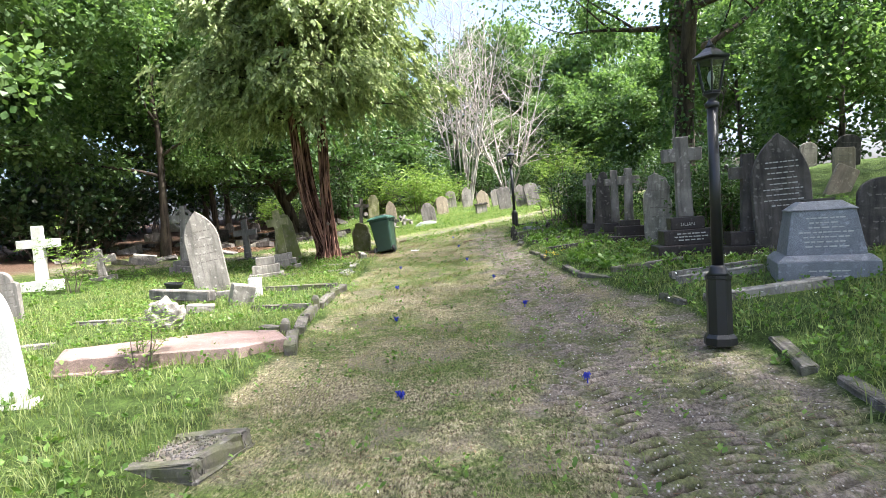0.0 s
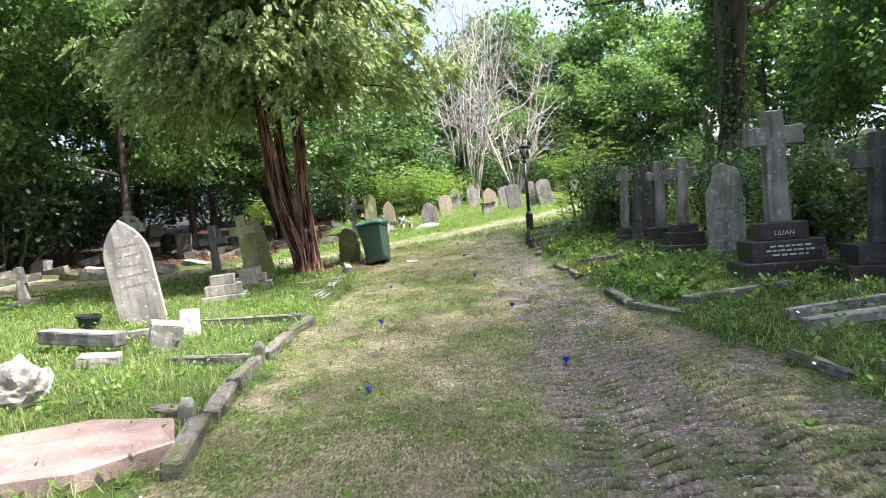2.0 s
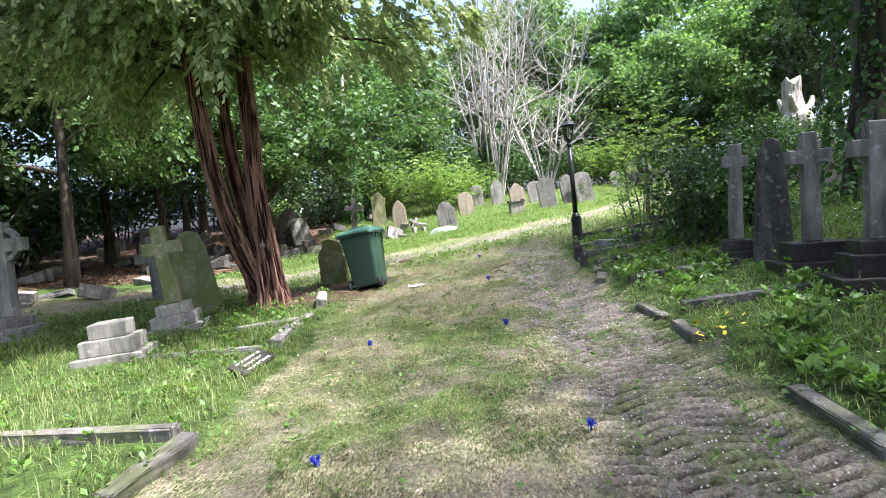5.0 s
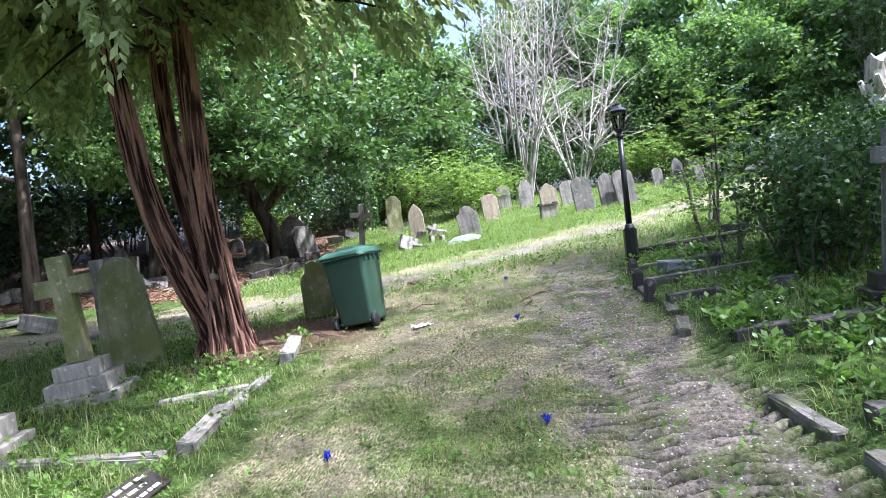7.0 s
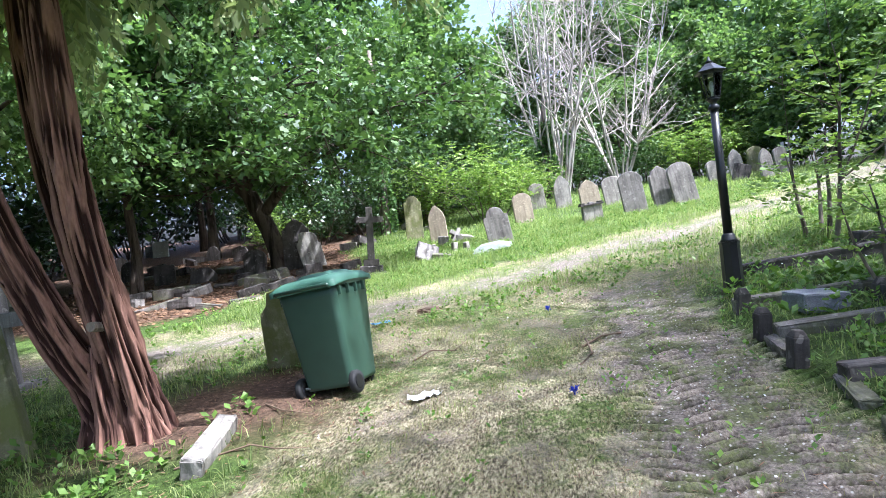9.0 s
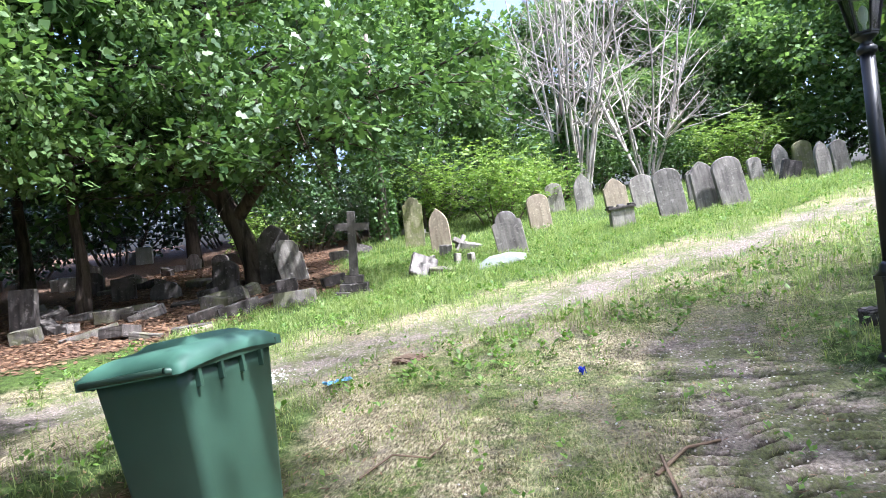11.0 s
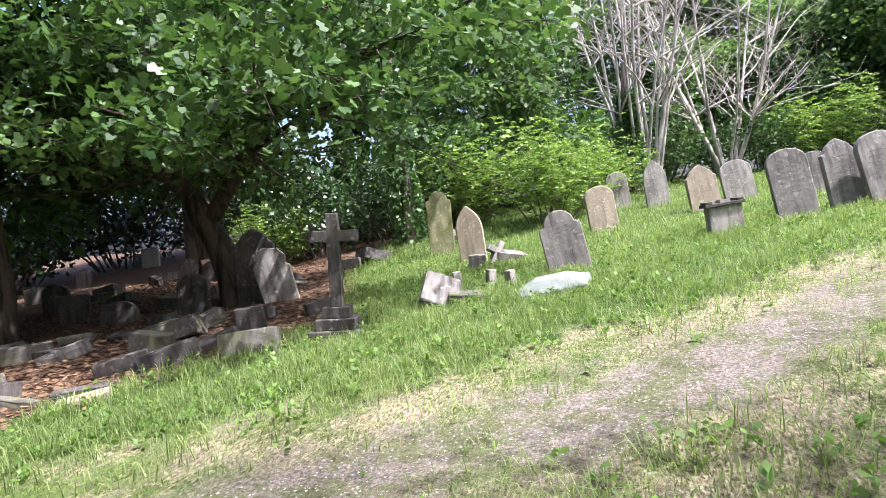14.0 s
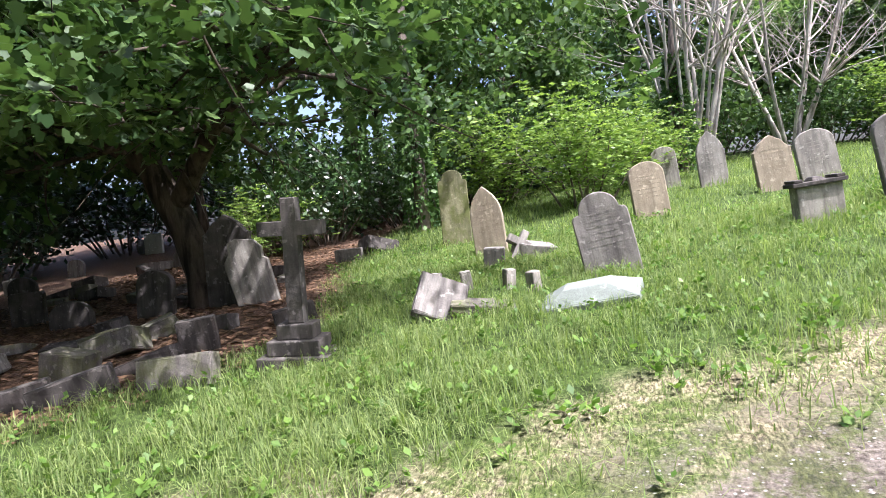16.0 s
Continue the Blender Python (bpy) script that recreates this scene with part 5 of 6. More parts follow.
# under the oak
stand(cross("dark", 1.56, 0.62, 0.155, 0.15, "brown stone cross on a stepped base under the oak", ((0.66, 0.16), (0.5, 0.14), (0.34, 0.14)), "dark", False, 0.92, 0.8, 0.76), -3.4, 24.75, 12, 3)
oaks = [(-6.25, 27.6, 1.45, 0.74, "ogee", "dark", 0, "dark headstone leaning on the oak trunk"), (-5.75, 27.55, 1.08, 0.66, "broken", "pale", -10, "pale broken slab propped beside the oak"),
        (-10.1, 27.3, 0.62, 0.56, "flat", "dark", 0, "low dark square headstone in leaf litter"), (-8.7, 26.9, 0.48, 0.7, "round", "dark", 0, "low dark round-topped headstone in leaf litter"),
        (-7.35, 27.2, 0.78, 0.62, "round", "dark", 3, "dark mossy headstone by the oak"), (-17.0, 37.6, 0.8, 0.75, "flat", "white", 0, "small white marble headstone in the shade"),
        (-17.7, 37.9, 0.6, 0.5, "flat", "granite", 0, "small grey headstone in the shade"), (-14.6, 30.6, 0.5, 0.5, "flat", "pale", 4, "low pale headstone in the shade"), (-15.2, 30.9, 0.45, 0.45, "flat", "pale", -3, "low pale marker stone"),
        (-12.3, 28.9, 0.7, 0.6, "round", "dark", 2, "dark round headstone in the wood"), (-9.2, 23.5, 0.95, 0.5, "flat", "dark", 2, "dark upright slab at the wood edge"), (-9.9, 31.5, 0.6, 0.55, "round", "dark", -5, "dark leaning headstone in the wood"),
        (-11.8, 33.0, 0.6, 0.5, "shoulder", "grey", 3, "grey headstone in the wood"), (-16, 33.4, 0.6, 0.5, "round", "grey", 3, "grey headstone among bushes")]
for i, (x, y, h, w, kind, mat, lean, label) in enumerate(oaks):
    stand(headstone(kind, mat, w, h, 0.12, label, 130 + i, 0, False), x, y, 12 + 8 * math.sin(i), lean, -4)
heap = random.Random(9)
for i, (x, y, w, d, h) in enumerate([(-4.3, 24.15, 0.75, 0.16, 0.3), (-5.2, 23.9, 0.7, 0.2, 0.26), (-5.75, 23.75, 0.6, 0.25, 0.22), (-6.8, 25.75, 0.5, 0.4, 0.2), (-5.55, 22.95, 0.6, 0.2, 0.12), (-6.9, 23.0, 0.6, 0.35, 0.2),
                                     (-6.1, 24.6, 0.5, 0.3, 0.3), (-4.9, 25.2, 0.4, 0.15, 0.4), (-7.9, 24.7, 0.7, 0.3, 0.16), (-8.3, 25.6, 0.5, 0.4, 0.14), (-5.4, 26.1, 0.6, 0.2, 0.2), (-9.4, 25.2, 0.6, 0.25, 0.14),
                                     (-7.6, 23.2, 0.9, 0.2, 0.14), (-10.6, 25.9, 0.8, 0.3, 0.15), (-4.3, 26.2, 0.5, 0.2, 0.22), (-8.8, 28.6, 0.8, 0.4, 0.2), (-10.8, 29.3, 0.7, 0.4, 0.2), (-12.6, 30.8, 0.6, 0.5, 0.25),
                                     (-6.2, 22.7, 0.5, 0.16, 0.12), (-7.0, 29.9, 0.7, 0.5, 0.2)]):
    fallen(x, y, w, d, h, heap.uniform(-25, 45), ["kerb", "dark", "dark"][i % 3], ["mossy kerb length half buried in leaves", "dark broken headstone lying in leaf litter", "dark tilted slab among fallen stones"][i % 3], heap.uniform(-12, 12), heap.uniform(-16, 10))
for i in range(34):
    a = heap.uniform(0, 1)
    x, y = heap.uniform(-13.5, -5.2), heap.uniform(23.6, 33.5)
    mat = ["dark", "dark", "kerb", "grey", "kerb"][i % 5]
    what = {"grey": "broken grey stone lying among fallen leaves", "dark": "dark broken slab half buried in leaves", "kerb": "mossy kerb fragment under the oak", "pale": "pale stone fragment in the leaf litter"}[mat]
    fallen(x, y, heap.uniform(0.3, 0.8), heap.uniform(0.15, 0.45), heap.uniform(0.1, 0.3), heap.uniform(-30, 60), mat, what, heap.uniform(-18, 18), heap.uniform(-20, 15), 0, 0.008)
for i in range(12):
    x, y = heap.uniform(-12, -7.5), heap.uniform(17.5, 23.5)
    fallen(x, y, heap.uniform(0.4, 0.8), heap.uniform(0.15, 0.4), heap.uniform(0.12, 0.4), heap.uniform(-30, 30), ["grey", "pale", "kerb"][i % 3], ["broken grey stone at the edge of the wood", "pale broken slab at the edge of the wood", "mossy stone at the edge of the wood"][i % 3], heap.uniform(-15, 15), heap.uniform(-15, 10), 0, 0.008)
fallen(-5.35, 22.75, 0.5, 0.18, 0.1, 35, "yellow", "tan stone chunk at the edge of the lane", -6, 10)


# ---------------- kerbs ----------------
def kerb(x0, y0, x1, y1, wide=0.14, tall=0.17, mat="kerb", tip=0.0, lift=0.0):
    a, b = Vector((x0, y0, gz(x0, y0))), Vector((x1, y1, gz(x1, y1)))
    ln = (b - a).length
    ob = part("kerb_stone", block(ln, wide, tall, -0.06, 0.018, 1.0, rough=0.007), mat, None)
    tagged(ob, "weathered granite kerb stone edging a grave", "kerb stone", "grave kerbs")
    mid = (a + b) / 2
    pitch = math.degrees(math.asin((b.z - a.z) / ln))
    ob.matrix_basis = pose(mid.x, mid.y, mid.z + lift, 0, 0, math.degrees(math.atan2(y1 - y0, x1 - x0))) @ pose(0, 0, 0, tip, -pitch, 0)
    return ob


def corner_post(x, y, mat="kerb"):
    ob = part("corner_post", join_bm(block(0.11, 0.11, 0.22, -0.06, 0.01), block(0.105, 0.105, 0.05, 0.16, 0.01, 0.55)), mat, None)
    tagged(ob, "short stone corner post with a worn cap", "kerb post", "grave kerbs")
    stand(ob, x, y, 8, 3, 0, 0.02)


left_run = [(-1.68, 3.4), (-1.62, 4.3), (-1.75, 5.2), (-1.72, 6.2), (-1.85, 7.1), (-1.9, 7.9), (-1.95, 8.8), (-1.92, 9.8), (-1.88, 10.7)]
for (x0, y0), (x1, y1) in zip(left_run[3:], left_run[4:]):
    kerb(x0 + heap.uniform(-0.04, 0.04), y0 + 0.03, x1 + heap.uniform(-0.04, 0.04), y1 - 0.03, 0.13, 0.18, "kerb", heap.uniform(-9, 9))
for y, x1 in ((7.15, -2.3), (8.7, -2.9), (10.75, -3.6)):
    kerb(x1, y + 0.12, -1.98, y, 0.13, 0.2, "kerb", heap.uniform(-5, 5))
for y in (7.05, 8.75):
    corner_post(-1.95, y)


def plaque(x, y, turn):
    root = tagged(new("plaque"), "dark slate memorial plaque tipped on the grass", "plaque")
    part("slate", block(0.62, 0.2, 0.05, 0, 0.008), "black", root)
    bm = lines(0.56, -0.06, 0.06, 3, 0, 33, 0.022)
    bm.transform(Matrix.Translation((0, 0, 0.0515)) @ Matrix.Rotation(radians(-90), 4, "X"))
    tagged(part("inscription", bm, "letter", root, "pale unreadable cut lettering"), kind="stuff")
    stand(root, x, y, turn, -4, 24, -0.02)


plaque(-2.06, 12.4, 82)

kerb(-3.6, 13.15, -2.2, 13.1, 0.12, 0.16, "pale")
kerb(-2.08, 13.15, -2.15, 13.95, 0.13, 0.2, "pale", 6)
kerb(-2.95, 14.3, -2.2, 14.55, 0.12, 0.16, "pale")
kerb(-2.1, 15.25, -2.28, 16.05, 0.15, 0.26, "pale", 10)
kerb(-2.15, 14.0, -2.12, 14.8, 0.12, 0.16, "pale")
kerb(-5.2, 8.2, -4.0, 8.5, 0.16, 0.16, "grey")
kerb(-5.6, 6.4, -4.6, 6.9, 0.18, 0.16, "grey")
right_run = [(2.55, 3.2), (2.6, 4.1), (2.72, 5.15), None, (2.72, 6.5), (2.62, 7.4), None, (2.4, 8.5), (2.15, 9.5), (2.08, 10.5), None, (2.0, 11.6), (1.95, 12.3), (1.93, 13.2), None, (1.87, 14.6), (1.95, 15.3), (2.02, 16.0), None, (1.95, 16.25), (1.98, 16.85)]
for p, q in zip(right_run, right_run[1:]):
    if p and q:
        kerb(p[0] + heap.uniform(-0.05, 0.05), p[1] + heap.uniform(0.04, 0.2), q[0] + heap.uniform(-0.05, 0.05), q[1] - heap.uniform(0.04, 0.2), 0.12, 0.14, "kerb", heap.uniform(-12, 6), -0.025)
for x0, x1, y, mat in ((2.8, 4.1, 6.45, "pale"), (2.95, 4.0, 7.6, "pale"), (3.0, 4.1, 7.95, "pale"), (2.5, 3.6, 9.0, "kerb"), (2.15, 3.3, 12.5, "dark"), (2.1, 3.4, 14.2, "dark"), (2.0, 3.3, 15.75, "dark"), (2.0, 3.6, 16.75, "kerb"), (2.0, 3.3, 17.7, "kerb"), (2.4, 4.6, 19.2, "dark")):
    kerb(x0, y, x1, y - 0.08, 0.15, 0.2, mat, heap.uniform(-4, 4))
for x, y in ((1.95, 16.9), (1.92, 16.2), (2.05, 17.65), (3.0, 17.2)):
    corner_post(x, y, "dark")
fallen(2.55, 17.35, 0.4, 0.34, 0.16, 10, "granite", "grey square vase block on a kerbed grave", 2)
fallen(4.2, 19.6, 0.4, 0.3, 0.22, 5, "dark", "dark granite block in the grass", 0)


# ---------------- lamp posts ----------------
def turned(profile, sides, name, mat, root, smooth=False, shift=0.0):
    bm = bmesh.new()
    rings = [[bm.verts.new((r * math.cos(2 * math.pi * (k + shift) / sides), r * math.sin(2 * math.pi * (k + shift) / sides), z)) for k in range(sides)] for r, z in profile]
    for a, b in zip(rings, rings[1:]):
        for k in range(sides):
            bm.faces.new((a[k], a[(k + 1) % sides], b[(k + 1) % sides], b[k]))
    bm.faces.new(rings[-1])
    bm.faces.new(rings[0][::-1])
    return part(name, bm, mat, root, "", smooth)


def lamp_post():
    root = tagged(new("lamp_post"), "black painted lamp post with a glazed six-sided lantern", "lamp post", "lamp posts")
    turned([(0.135, -0.04), (0.135, 0.02), (0.112, 0.05)], 8, "foot", "metal", root)
    turned([(0.105, 0.05), (0.1, 0.52), (0.108, 0.525), (0.108, 0.55)], 8, "pedestal", "metal", root)
    turned([(0.1, 0.551), (0.075, 0.58), (0.068, 0.62), (0.05, 0.64)], 24, "collar", "metal", root, True)
    turned([(0.048, 0.641), (0.042, 1.98)], 20, "pole", "metal", root, True)
    turned([(0.05, 1.981), (0.058, 1.99), (0.058, 2.02), (0.045, 2.03), (0.03, 2.06), (0.06, 2.085), (0.075, 2.1)], 20, "neck", "metal", root, True)
    turned([(0.07, 2.1), (0.078, 2.112), (0.078, 2.12)], 6, "lantern_base", "metal", root)
    b, t, zb, zt = 0.072, 0.118, 2.12, 2.36
    for k in range(6):
        a0, a1 = math.pi / 3 * k, math.pi / 3 * (k + 1)
        p = [Vector((r * math.cos(a), r * math.sin(a), z)) for r, a, z in ((b, a0, zb), (b, a1, zb), (t, a1, zt), (t, a0, zt))]
        n = (p[1] - p[0]).cross(p[3] - p[0]).normalized() * 0.003
        pane = link_mesh("pane", [*p, *[q - n for q in p]], [(0, 1, 2, 3), (7, 6, 5, 4), (0, 4, 5, 1), (1, 5, 6, 2), (2, 6, 7, 3), (3, 7, 4, 0)], "glass", root, "clear lantern glass")
        pane.visible_shadow = False
        v, f = tube_data([([p[0], p[3]], [0.008, 0.008], 6)])
        link_mesh("glazing_bar", v, f, "metal", root)
    turned([(0.126, 2.36), (0.13, 2.375), (0.165, 2.385), (0.168, 2.395), (0.1, 2.44), (0.06, 2.475), (0.035, 2.49)], 6, "roof", "metal", root)
    turned([(0.035, 2.49), (0.04, 2.505), (0.018, 2.525), (0.012, 2.55), (0.002, 2.565)], 12, "finial", "metal", root, True)
    turned([(0.012, 2.121), (0.012, 2.17), (0.025, 2.2), (0.03, 2.24), (0.02, 2.28), (0.005, 2.295)], 12, "bulb", "paper", root, True)
    return root


lamp = lamp_post()
stand(lamp, 2.32, 5.1, 10, 1.0, -1.0, 0.0)
lamp_2 = copy_thing(lamp, pose(2.22, 18.38, gz(2.22, 18.38) + 0.04, -2.5, 0.5, 30) @ Matrix.Scale(0.965, 4))


# ---------------- wheeled bin ----------------
def wheeled_bin(x, y, turn, lean, back):
    root = tagged(new("wheeled_bin"), "green plastic wheeled bin with closed lid", "bin")

    def shell(w0, d0, w1, d1, z0, z1, r=0.05):
        bm = bmesh.new()
        rings = []
        for f in (0.0, 0.04, 0.5, 0.9, 1.0):
            w, d, z = w0 + (w1 - w0) * f, d0 + (d1 - d0) * f, z0 + (z1 - z0) * f
            ring = []
            for cx, cy, a in ((1, 1, 0), (-1, 1, 90), (-1, -1, 180), (1, -1, 270)):
                for k in range(5):
                    b = radians(a + 22.5 * k)
                    ring.append(bm.verts.new((cx * (w / 2 - r) + r * math.cos(b), cy * (d / 2 - r) + r * math.sin(b), z)))
            rings.append(ring)
        n = len(rings[0])
        for a, b in zip(rings, rings[1:]):
            for i in range(n):
                bm.faces.new((a[i], a[(i + 1) % n], b[(i + 1) % n], b[i]))
        bm.faces.new(rings[0][::-1])
        bm.faces.new(rings[-1])
        return bm

    part("body", shell(0.46, 0.5, 0.57, 0.66, 0.07, 0.96), "bin", root, "", True)
    part("rim", shell(0.62, 0.71, 0.63, 0.72, 0.945, 0.985, 0.04), "bin", root)
    for sx in (-1, 1):
        for yy in (-0.2, -0.05, 0.1, 0.25):
            part("rib", block(0.035, 0.02, 0.09, 0.86, 0.004, 1.0, sx * 0.292, yy), "bin", root)
    for xx in (-0.18, 0, 0.18):
        part("rib", block(0.02, 0.035, 0.07, 0.875, 0.004, 1.0, xx, -0.335), "bin", root)
    bm = bmesh.new()
    grid = []
    nx, ny = 14, 16
    for j in range(ny + 1):
        r = []
        for i in range(nx + 1):
            u, v = i / nx * 2 - 1, j / ny * 2 - 1
            e = max(abs(u), abs(v))
            z = 0.99 + 0.045 * min(1, (1 - e) * 5) + 0.03 * (1 - v * v) + (0.028 if abs(u) < 0.45 and -0.75 < v < 0.35 else 0)
            r.append(bm.verts.new((u * 0.325 * (1 - 0.05 * (v < -0.8)), v * 0.375, z)))
        grid.append(r)
    for j in range(ny):
        for i in range(nx):
            bm.faces.new((grid[j][i], grid[j][i + 1], grid[j + 1][i + 1], grid[j + 1][i]))
    edge = [grid[0][i] for i in range(nx + 1)] + [grid[j][nx] for j in range(1, ny + 1)] + [grid[ny][i] for i in range(nx - 1, -1, -1)] + [grid[j][0] for j in range(ny - 1, 0, -1)]
    low = [bm.verts.new(v.co - Vector((0, 0, 0.045))) for v in edge]
    for i in range(len(edge)):
        k = (i + 1) % len(edge)
        bm.faces.new((edge[k], edge[i], low[i], low[k]))
    lid = part("lid", bm, "lid", root, "lighter green moulded lid", True)
    v, f = tube_data([([(-0.26, 0.4, 0.97), (0.26, 0.4, 0.97)], [0.016, 0.016], 10), ([(-0.26, 0.33, 0.95), (-0.26, 0.4, 0.97)], [0.018, 0.016], 8), ([(0.26, 0.33, 0.95), (0.26, 0.4, 0.97)], [0.018, 0.016], 8)])
    link_mesh("handle", v, f, "bin", root, smooth=True)
    v, f = tube_data([([(-0.27, 0.24, 0.1), (0.27, 0.24, 0.1)], [0.012, 0.012], 10)])
    link_mesh("axle", v, f, "steel", root, "bare steel axle")
    for sx in (-1, 1):
        wheel = turned([(0.06, -0.025), (0.095, -0.025), (0.1, -0.012), (0.1, 0.012), (0.095, 0.025), (0.06, 0.025)], 24, "wheel", "rubber", root, True)
        wheel.matrix_basis = pose(sx * 0.27, 0.24, 0.1, 0, 90, 0)
        hub = turned([(0.055, -0.03), (0.058, 0.0), (0.055, 0.03), (0.02, 0.036)], 16, "hub", "metal", wheel)
    part("foot", block(0.4, 0.06, 0.07, 0.0, 0.01, 1.0, 0, -0.2), "rubber", root)
    root.matrix_basis = pose(x, y, gz(x, y) - 0.01, back, lean, turn)


wheeled_bin(-1.62, 17.0, 170, 7.5, 2)


# ---------------- loose small things ----------------
def marker(x, y, seed):
    """A tuft of blue ribbon on a peg in the turf."""
    rr = random.Random(seed)
    tubes = [([(0, 0, -0.03), (0, 0, 0.03)], [0.006, 0.006], 6)]
    for k in range(16):
        a = rr.uniform(0, 6.28)
        s = rr.uniform(0.02, 0.045)
        tubes.append(([(0, 0, 0.02), (math.cos(a) * s * 0.6, math.sin(a) * s * 0.6, rr.uniform(0.04, 0.075)), (math.cos(a) * s, math.sin(a) * s, rr.uniform(0.015, 0.08))], [0.005, 0.006, 0.003], 4))
    v, f = tube_data(tubes)
    ob = link_mesh("blue_marker", v, f, "blue", None)
    tagged(ob, "blue plastic tuft marker pegged into the turf", "marker", "turf markers")
    ob.matrix_basis = pose(x, y, gz(x, y) - 0.005, 0, 0, rr.uniform(0, 360))


for i, (x, y) in enumerate([(-0.41, 4.62), (1.06, 4.65), (-0.66, 7.55), (1.0, 7.75), (-0.98, 12.95), (0.48, 13.15), (0.39, 16.2), (0.82, 10.3), (-0.85, 10.2), (0.3, 19.0)]):
    marker(x, y, i)


def scrap(x, y, seed, w, mat, label, name):
    rr = random.Random(seed)
    bm = bmesh.new()
    bmesh.ops.create_grid(bm, x_segments=10, y_segments=8, size=0.5)
    for v in bm.verts:
        v.co = Vector((v.co.x * w + 0.05 * noise.noise(v.co * 4 + Vector((seed, 0, 0))), v.co.y * w * 0.55 * (0.6 + 0.6 * abs(v.co.x)), 0.02 + 0.05 * abs(noise.noise(v.co * 7 + Vector((0, seed, 0))))))
    top = bm.faces[:]
    bmesh.ops.solidify(bm, geom=top, thickness=0.002)
    ob = part(name, bm, mat, None)
    tagged(ob, label, "litter")
    stand(ob, x, y, rr.uniform(0, 180), 0, 0, 0.0)


scrap(-0.78, 16.5, 3, 0.26, "paper", "crumpled white plastic litter on the turf", "plastic_litter")
scrap(-1.9, 19.52, 8, 0.24, "rag", "faded blue rag lying in the grass", "blue_rag")

rng = np.random.default_rng(99)


def spread_points(n, x0, x1, y0, y1, keep):
    x, y = rng.uniform(x0, x1, n), rng.uniform(y0, y1, n)
    k = rng.uniform(0, 1, n) < keep(x, y)
    return x[k], y[k]


def surface(x, y):
    a, b, c = masks(x, y)
    return height(x, y) + 0.02 * wobble(x, y, 1.6) * (1 - 0.5 * b) - 0.03 * a + 0.06 * verge(x, y) - 0.01


def blades(name, label, x, y, tall, wide, mat, bend=0.5):
    n = len(x)
    h = tall * rng.uniform(0.35, 1.3, n) * np.clip(0.85 + 0.6 * wobble(x, y, 2.3, 6.0) + 0.35 * wobble(x, y, 5.1, 2.0), 0.3, 1.8)
    a = rng.uniform(0, 2 * np.pi, n)
    side = np.stack([-np.sin(a), np.cos(a), np.zeros(n)], -1)
    out = np.stack([np.cos(a), np.sin(a), np.zeros(n)], -1)
    z = surface(x, y)
    base = np.stack([x, y, z], -1)
    up = np.array([0, 0, 1.0])
    bd = rng.uniform(0.1, 1.0, n) * bend
    mid = base + up * (h * 0.6 * (1 - 0.2 * bd))[:, None] + out * (h * 0.3 * bd)[:, None]
    tip = base + up * (h * np.maximum(1 - 0.42 * bd, 0.12))[:, None] + out * (h * 0.95 * bd)[:, None]
    w = (wide * rng.uniform(0.7, 1.3, n))[:, None]
    co = np.stack([base - side * w, base + side * w, mid + side * w * 0.75, tip, mid - side * w * 0.75], 1)
    me = bpy.data.meshes.new(name)
    me.vertices.add(n * 5)
    me.vertices.foreach_set("co", co.astype(np.float32).ravel())
    me.loops.add(n * 7)
    corner = np.array([0, 1, 2, 4, 2, 3, 4])
    me.loops.foreach_set("vertex_index", (np.arange(n)[:, None] * 5 + corner[None]).astype(np.int32).ravel())
    me.polygons.add(n * 2)
    me.polygons.foreach_set("loop_start", (np.arange(n)[:, None] * 7 + np.array([0, 4])[None]).astype(np.int32).ravel())
    me.polygons.foreach_set("loop_total", np.tile(np.array([4, 3], dtype=np.int32), n))
    me.update(calc_edges=True)
    me.materials.append(M[mat])
    return tagged(new(name, me), label, "grass", kind="stuff")


def rough_cover(x, y):
    a, b, c = masks(x, y)
    patch = np.clip(0.6 + 0.6 * wobble(x, y, 0.9, 7.0), 0.08, 1)
    return np.clip(1 - a * 1.4, 0, 1) * np.clip(1 - b, 0.0, 1) * np.clip(1 - 1.3 * c, 0, 1) * patch


x, y = spread_points(140000, -7, -1.8, 1.5, 20, rough_cover)
blades("rough_grass", "rough green grass growing between the sunny graves", x, y, 0.14, 0.0036, "grass", 1.3)
x, y = spread_points(100000, 1.9, 7, 1.5, 21, rough_cover)
blades("rough_grass", "rough green grass growing over the shaded graves", x, y, 0.12, 0.0036, "grass", 1.3)
x, y = spread_points(300000, -5.5, 7, 20.3, 30, rough_cover)
blades("long_grass", "long fresh grass on the verge round the headstones", x, y, 0.19, 0.0036, "lush", 1.5)
x, y = spread_points(90000, -6, 13, 28, 40, rough_cover)
blades("long_grass", "fresh grass on the slope beyond the headstones", x, y, 0.2, 0.006, "lush", 1.5)


def mown(x, y):
    a, b, c = masks(x, y)
    return np.clip(b, 0, 1) * np.clip(1 - 1.1 * a, 0.03, 1) * np.clip(0.55 + 0.5 * wobble(x, y, 1.3, 3.0), 0.15, 1)


